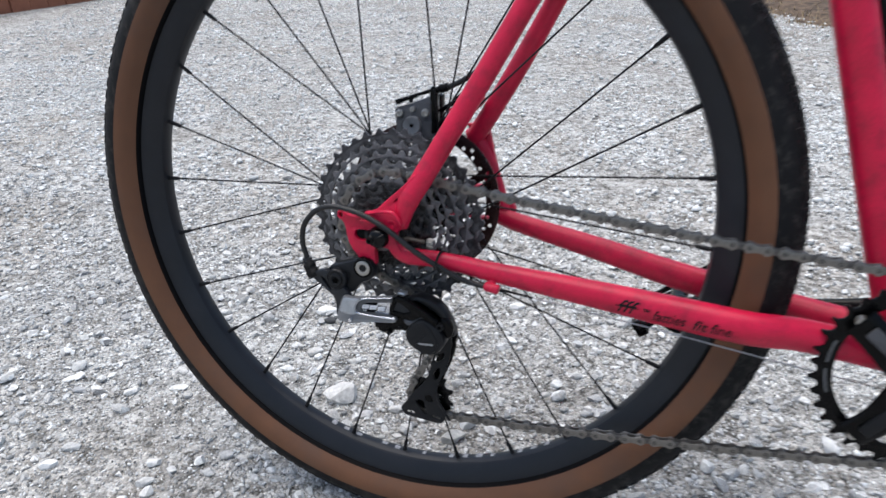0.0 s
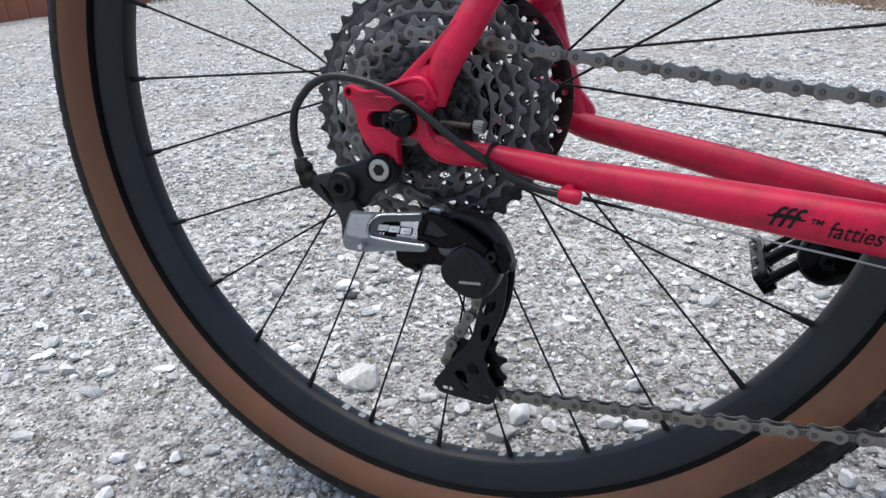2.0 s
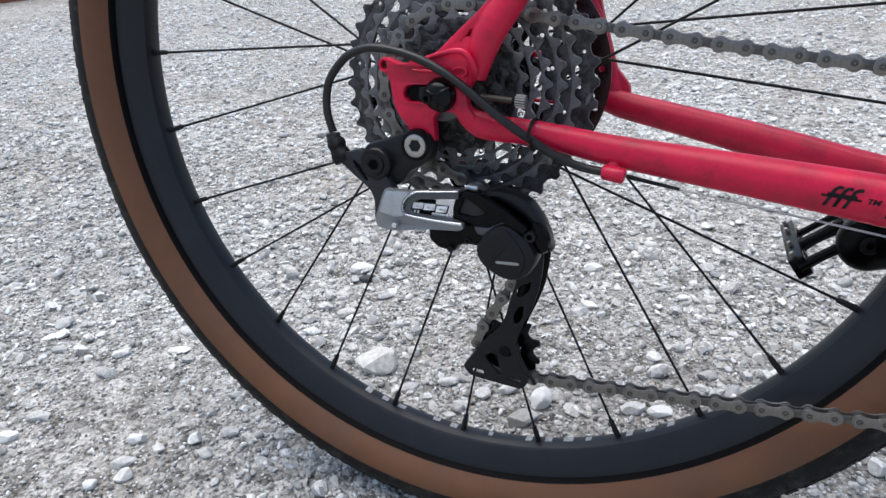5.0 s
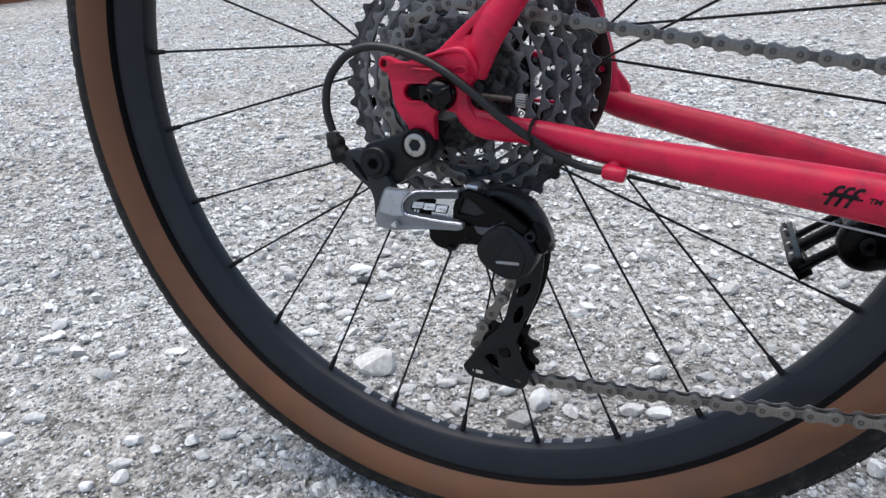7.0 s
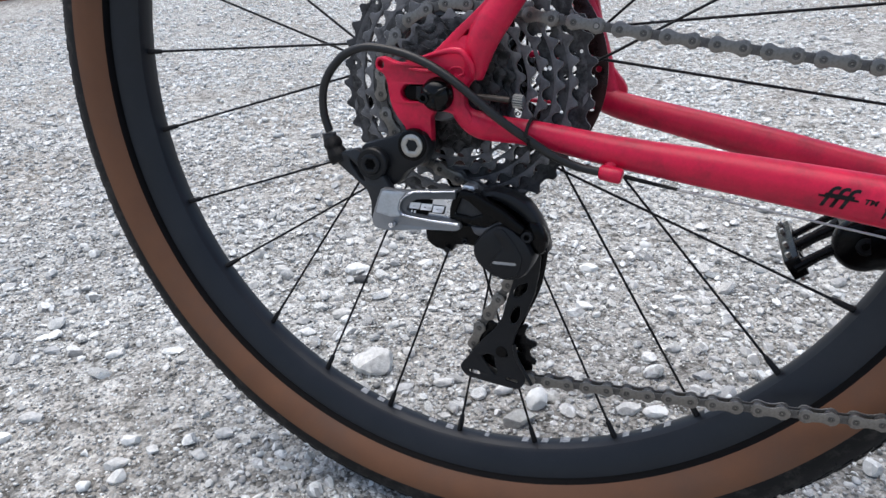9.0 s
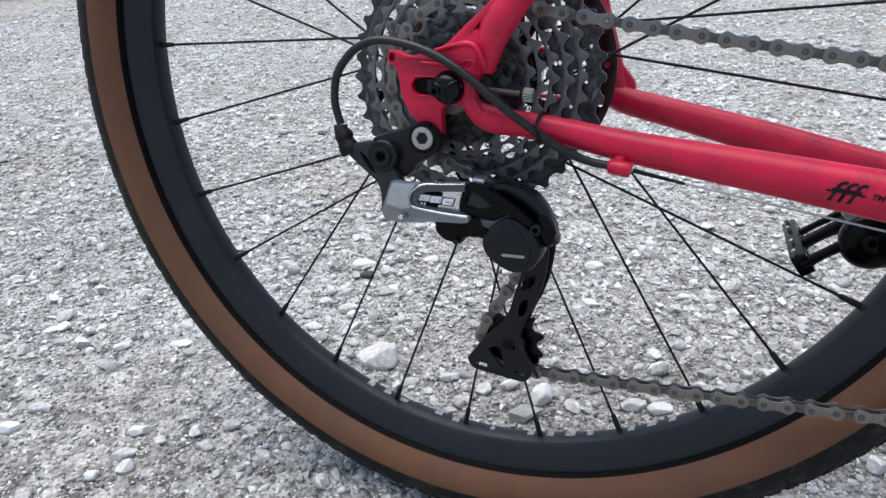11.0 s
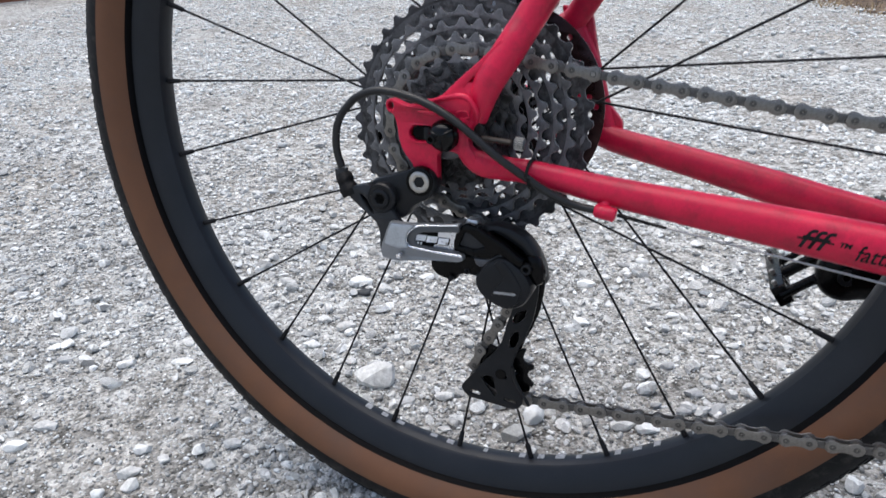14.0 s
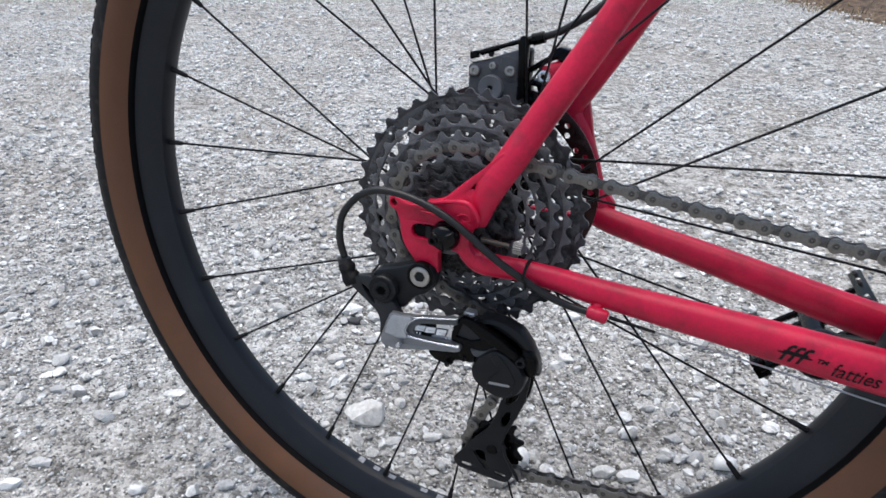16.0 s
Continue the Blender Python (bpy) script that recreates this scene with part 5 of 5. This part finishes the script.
# ---- the ground ----
def graded(lo, hi, centre, fine, growth):
    out = [centre]
    s = fine
    while out[-1] < hi:
        out.append(out[-1] + s)
        s *= growth
    s = fine
    back = [centre]
    while back[-1] > lo:
        back.append(back[-1] - s)
        s *= growth
    return np.array(back[:0:-1] + out)


def relief(x, y):
    """Uneven, rolled gravel: a few millimetres of swell near by."""
    v = 0.0026 * (np.sin(7.1 * x + 1.3 * np.sin(5.3 * y)) * np.sin(6.3 * y + 0.8)) + 0.0016 * np.sin(19.0 * x + 2.0 * np.sin(13.0 * y)) * np.sin(17.0 * y + 1.1)
    return v - 0.004


gx, gy = graded(-400, 400, -0.1, 0.02, 1.05), graded(-400, 400, 0.2, 0.02, 1.05)
XX, YY = np.meshgrid(gx, gy)
ZZ = relief(XX, YY)
nx, ny = len(gx), len(gy)
quads = [(j * nx + i, j * nx + i + 1, (j + 1) * nx + i + 1, (j + 1) * nx + i) for j in range(ny - 1) for i in range(nx - 1)]
gme = bpy.data.meshes.new("ground")
gme.from_pydata(np.c_[XX.ravel(), YY.ravel(), ZZ.ravel()].tolist(), [], quads)
gme.materials.append(FINES)
gme.polygons.foreach_set("use_smooth", np.ones(len(gme.polygons), bool))
ground = tagged(new("ground", gme), "pale grey crushed limestone gravel yard", "ground", kind="structure")


def icosphere(level):
    bm = bmesh.new()
    bmesh.ops.create_icosphere(bm, subdivisions=level, radius=1.0)
    v = np.array([p.co[:] for p in bm.verts])
    f = np.array([[q.index for q in p.verts] for p in bm.faces])
    bm.free()
    return v, f


def stone_shapes(level, count, seed, cut=(0.34, 0.74)):
    """Broken stones: a ball cut flat by random planes and squashed."""
    rs = np.random.RandomState(seed)
    v, f = icosphere(level)
    out = []
    for _ in range(count):
        p = v * (1 + rs.uniform(-0.07, 0.07, (len(v), 1)))
        for _ in range(rs.randint(7, 12)):
            d = rs.normal(size=3)
            d /= np.linalg.norm(d)
            h = rs.uniform(*cut)
            over = (p @ d - h).clip(0)
            p = p - over[:, None] * d * 0.97
        p *= rs.uniform((0.75, 0.55, 0.42), (1.15, 0.95, 0.72))
        out.append(p)
    return out, f


def bare(x, y):
    """How far the gravel is worn down to packed fines: a patch behind the wheel."""
    return 0.75 * np.exp(-((x + 0.36) / 0.20) ** 2 - ((y + 0.07) / 0.12) ** 2)


def scatter(name, zone, count, sizes, level, seed, label, patchy=True, material=STONES, cut=(0.34, 0.74)):
    """Many loose stones in one mesh; zone gives the x range for each y."""
    rs = np.random.RandomState(seed)
    shapes, f = stone_shapes(level, 24, seed, cut)
    y0, y1, lo0, lo1, hi0, hi1 = zone
    t = rs.uniform(0, 1, count)
    w0, w1 = hi0 - lo0, hi1 - lo1
    if abs(w1 - w0) > 1e-6:
        t = (-w0 + np.sqrt(w0 * w0 + t * (w1 * w1 - w0 * w0))) / (w1 - w0)
    y = y0 + t * (y1 - y0)
    x = (lo0 + (lo1 - lo0) * t) + rs.uniform(0, 1, count) * (w0 + (w1 - w0) * t)
    if patchy:
        keep = np.array([noise.noise(Vector((px * 4.0, py * 4.0, seed))) + 0.5 * noise.noise(Vector((px * 13.0, py * 13.0, seed))) for px, py in zip(x, y)]) > rs.uniform(-0.75, 0.35, count) + bare(x, y)
        x, y = x[keep], y[keep]
        count = len(x)
    size = np.exp(rs.normal(math.log(sizes[0]), sizes[1], count)).clip(sizes[0] * 0.4, sizes[2]) / 2
    nv = len(shapes[0])
    which = rs.randint(0, len(shapes), count)
    V = np.array(shapes)[which] * size[:, None, None]
    a, b = rs.uniform(0, 2 * math.pi, count), rs.normal(0, 0.30, count)
    ca, sa, cb, sb = np.cos(a), np.sin(a), np.cos(b), np.sin(b)
    X, Y, Z = V[..., 0], V[..., 1], V[..., 2]
    Y, Z = cb[:, None] * Y - sb[:, None] * Z, sb[:, None] * Y + cb[:, None] * Z
    X, Y = ca[:, None] * X - sa[:, None] * Y, sa[:, None] * X + ca[:, None] * Y
    Z = Z + (relief(x, y) + size * rs.uniform(-0.05, 0.5, count))[:, None]
    P = np.stack([X + x[:, None], Y + y[:, None], Z], -1).reshape(-1, 3)
    F = (f[None] + (np.arange(count) * nv)[:, None, None]).reshape(-1, 3)
    me = bpy.data.meshes.new(name)
    me.vertices.add(len(P))
    me.vertices.foreach_set("co", P.ravel().astype(np.float32))
    me.loops.add(F.size)
    me.loops.foreach_set("vertex_index", F.ravel().astype(np.int32))
    me.polygons.add(len(F))
    me.polygons.foreach_set("loop_start", np.arange(0, F.size, 3, dtype=np.int32))
    me.update(calc_edges=True)
    if level > 1:
        me.polygons.foreach_set("use_smooth", np.ones(len(me.polygons), bool))
        me.set_sharp_from_angle(angle=radians(17))
    me.materials.append(material)
    return tagged(new(name, me), label, "gravel", kind="stuff")


GRAVEL = "loose pale grey broken limestone gravel"
scatter("gravel", (-0.34, 0.50, -0.66, -0.95, 0.45, 0.62), 44000, (0.0038, 0.35, 0.0075), 1, 28, "fine pale grey limestone grit", False, GRIT)
scatter("gravel", (-0.40, 0.75, -0.75, -1.65, 0.62, 0.85), 42000, (0.0056, 0.42, 0.014), 1, 21, GRAVEL)
scatter("gravel", (-0.40, 0.75, -0.75, -1.65, 0.62, 0.85), 7400, (0.0102, 0.36, 0.023), 2, 22, GRAVEL, True, STONES, (0.42, 0.82))
scatter("gravel", (-0.40, 0.9, -0.80, -1.80, 0.62, 0.90), 1400, (0.0145, 0.28, 0.024), 2, 27, GRAVEL, True, PEBBLES, (0.5, 0.9))
scatter("gravel", (-0.40, 0.9, -0.80, -1.80, 0.62, 0.90), 110, (0.0210, 0.20, 0.030), 2, 33, GRAVEL, True, STONES, (0.5, 0.9))
scatter("gravel", (0.75, 2.1, -1.65, -3.4, 0.85, 1.15), 34000, (0.0104, 0.42, 0.030), 1, 23, GRAVEL, True, FAR_PALE)
scatter("gravel", (2.1, 4.9, -3.4, -4.7, 1.15, 1.3), 16000, (0.0170, 0.40, 0.040), 1, 24, GRAVEL, True, FAR_PALE)
scatter("gravel", (-3.0, 5.5, -4.6, -4.6, 4.0, 4.0), 5000, (0.0150, 0.40, 0.040), 1, 25, GRAVEL, True, FAR_PALE)

# larger single stones: x, y, length, width, height, turn
BESIDE = [(-0.154, 0.113, 0.046, 0.031, 0.023, 16), (0.022, 0.105, 0.025, 0.021, 0.015, 92), (0.013, 0.071, 0.032, 0.018, 0.013, 42), (-0.259, 0.287, 0.025, 0.013, 0.008, 12), (0.108, 0.120, 0.026, 0.013, 0.009, 27), (0.132, 0.125, 0.025, 0.013, 0.009, 22), (-0.074, 0.108, 0.023, 0.012, 0.008, 22), (-0.276, 0.310, 0.034, 0.018, 0.013, 22), (-0.281, 0.171, 0.019, 0.010, 0.007, 22), (-0.263, 0.152, 0.023, 0.012, 0.008, 32), (-0.243, 0.200, 0.025, 0.015, 0.010, 47), (-0.378, 0.278, 0.023, 0.013, 0.009, 22), (-0.195, 0.356, 0.022, 0.011, 0.008, 22), (-0.014, 0.114, 0.022, 0.013, 0.009, 42), (-0.057, 0.059, 0.014, 0.008, 0.005, 22), (-0.169, 0.195, 0.012, 0.010, 0.007, 22)]
AHEAD = [(0.018, 0.411, 0.026, 0.013, 0.009, 12), (0.117, 0.216, 0.016, 0.013, 0.009, -18), (0.114, 0.379, 0.017, 0.009, 0.006, 42), (0.138, 0.360, 0.018, 0.009, 0.006, 22), (0.135, 0.272, 0.014, 0.009, 0.006, 22), (0.171, 0.198, 0.021, 0.011, 0.008, 22), (0.164, 0.164, 0.020, 0.010, 0.007, 32), (0.181, 0.236, 0.014, 0.007, 0.005, 22), (0.195, 0.177, 0.022, 0.013, 0.009, 42), (0.140, 0.243, 0.017, 0.011, 0.008, 22), (0.031, 0.303, 0.021, 0.012, 0.009, 2), (0.209, 0.311, 0.015, 0.008, 0.006, 22), (-0.130, 0.146, 0.015, 0.013, 0.009, 82), (-0.271, 0.371, 0.021, 0.015, 0.010, 22)]
BEHIND = [(-0.319, -0.068, 0.017, 0.012, 0.009, 22), (-0.437, -0.074, 0.023, 0.012, 0.008, 22), (-0.267, -0.050, 0.016, 0.013, 0.009, 82), (-0.247, -0.062, 0.015, 0.011, 0.008, 22), (-0.243, -0.031, 0.017, 0.012, 0.008, 32), (-0.309, -0.098, 0.022, 0.011, 0.007, 52), (-0.294, -0.110, 0.016, 0.012, 0.009, 62), (-0.315, -0.129, 0.013, 0.011, 0.008, 22), (-0.292, -0.072, 0.012, 0.011, 0.007, 22), (-0.216, -0.088, 0.008, 0.007, 0.005, 107), (-0.442, -0.107, 0.023, 0.011, 0.008, 37), (-0.388, 0.070, 0.026, 0.013, 0.005, 22), (-0.445, 0.043, 0.022, 0.012, 0.008, 42), (-0.517, 0.023, 0.019, 0.010, 0.007, 22), (-0.252, 0.004, 0.011, 0.007, 0.005, 22), (-0.274, 0.020, 0.016, 0.008, 0.006, 37)]
WHITEST = (1, 5, 13, 16, 19, 30, 37, 40, 44)
BIG = BESIDE + AHEAD + BEHIND
big_shapes, big_f = stone_shapes(3, 12, 77, (0.54, 0.90))
for k, (x, y, a, b, c, turn) in enumerate(BIG):
    p = np.array(big_shapes[(5 * k + 8) % 12])
    p = p / (p.max(0) - p.min(0)) * (a, b, c * 1.25)
    me = bpy.data.meshes.new("stone")
    me.from_pydata(p.tolist(), [], big_f.tolist())
    me.materials.append(DARKSTONE if k == 3 else GREYSTONE if k == 2 else CHALK if k in WHITEST else PEBBLES)
    finish(me, 34)
    st = new("stone", me)
    st.matrix_basis = pose(x, y, relief(x, y) + c * 0.42, 0, 0, turn)
    tagged(st, "flat dark grey stone lying on the gravel" if k == 3 else "white broken limestone lump lying on the gravel" if k in WHITEST else "pale grey limestone pebble lying on the gravel", "stone", "larger stones on the gravel")

# loose pebbles that can be told apart: a few shapes, each laid many times at its own size and turn
pebble_rs = np.random.RandomState(91)
pebble_shapes, pebble_f = stone_shapes(2, 20, 92, (0.5, 0.9))
pebble_meshes = []
for k, p in enumerate(pebble_shapes):
    me = bpy.data.meshes.new("stone")
    me.from_pydata(p.tolist(), [], pebble_f.tolist())
    me.materials.append(STONES if k % 3 == 2 else PEBBLES)
    pebble_meshes.append(finish(me, 28))
laid = []
while len(laid) < 280:
    x, y = pebble_rs.uniform(-0.62, 0.40), pebble_rs.uniform(-0.22, 0.50)
    if noise.noise(Vector((x * 5.0, y * 5.0, 7.0))) < pebble_rs.uniform(-0.5, 0.35) + bare(x, y) or any(math.hypot(x - q[0], y - q[1]) < 0.013 for q in laid) or any(math.hypot(x - q[0], y - q[1]) < 0.55 * q[2] + 0.008 for q in BIG):
        continue
    size = float(np.clip(math.exp(pebble_rs.normal(math.log(0.0085), 0.26)), 0.0055, 0.0145))
    laid.append((x, y))
    pebble = part("stone", pebble_meshes[pebble_rs.randint(20)], None, ground, "")
    pebble.matrix_basis = pose(x, y, float(relief(x, y)) + size * pebble_rs.uniform(0.1, 0.4), pebble_rs.normal(0, 14), pebble_rs.normal(0, 14), pebble_rs.uniform(0, 360)) @ Matrix.Scale(size, 4)

# verge of dead leaves and dry grass at the edge of the yard
def verge():
    us, vs = np.linspace(0, 1, 90), np.linspace(0, 1, 60)
    v, f = [], []
    for b in vs:
        for a in us:
            ex, ey = 1.75 - 2.6 * a, 2.05 + 4.6 * a + 0.5 * a * a
            x, y = ex + 5.0 * b + 0.05 * math.sin(31 * a), ey + 2.6 * b + 0.06 * math.sin(23 * a + 1)
            h = -0.012 + 0.05 * min(1.0, b * 9) + 0.02 * noise.noise(Vector((x * 5, y * 5, 0))) * min(1.0, b * 20)
            v.append((x, y, h))
    n = len(us)
    for j in range(len(vs) - 1):
        for i in range(n - 1):
            f.append((j * n + i, (j + 1) * n + i, (j + 1) * n + i + 1, j * n + i + 1))
    return raw(v, f, 60)


vg = new("verge", verge())
vg.data.materials.append(EARTH)
tagged(vg, "brown earth verge covered in dead leaves", "verge", kind="structure")


def dry_grass():
    rnd = random.Random(31)
    v, f = [], []
    for _ in range(3600):
        a, b = rnd.uniform(0.1, 0.75), rnd.random() ** 1.6 * 0.35
        x = 1.75 - 2.6 * a + 5.0 * b + rnd.uniform(-0.06, 0.06)
        y = 2.05 + 4.6 * a + 0.5 * a * a + 2.6 * b + rnd.uniform(-0.06, 0.06)
        ang, h, lean = rnd.uniform(0, 6.28), rnd.uniform(0.01, 0.055), rnd.uniform(0.4, 2.2)
        w = 0.0028
        c, s = math.cos(ang), math.sin(ang)
        i = len(v)
        z = 0.03 * min(1.0, b * 9) - 0.01
        for t in (0.0, 0.5, 1.0):
            d = lean * h * t * t
            ww = w * (1 - 0.8 * t)
            v += [(x + d * c - ww * s, y + d * s + ww * c, z + h * t * 0.8), (x + d * c + ww * s, y + d * s - ww * c, z + h * t * 0.8)]
        f += [(i, i + 1, i + 3, i + 2), (i + 2, i + 3, i + 5, i + 4)]
    return raw(v, f)


gr = new("dry_grass", dry_grass())
gr.data.materials.append(STRAW)
tagged(gr, "dry brown grass and litter along the verge", "grass", kind="stuff")

# low board wall along the other edge of the yard
wall = new("board_wall")
wall.matrix_basis = pose(-4.68, 0, 0)
tagged(wall, "low red-brown timber board wall at the yard's edge", "wall", kind="structure")
board = plate(rounded([(-0.085, 0), (0.085, 0), (0.085, 0.55), (-0.085, 0.55)], 0.004), -0.014, 0.014, (), 0.003)
board.transform(Matrix.Rotation(math.pi / 2, 4, "Z"))
board.materials.append(BOARD)
rnd = random.Random(5)
for k in range(46):
    part("board", board, None, wall, "", pose(rnd.uniform(-0.006, 0.006), -1.0 + 0.178 * k, -0.012))
part("rail", tube([(-0.045, -1.2, 0.40), (-0.045, 7.3, 0.40)], 0.03, 8, smooth=False), BOARD, wall)
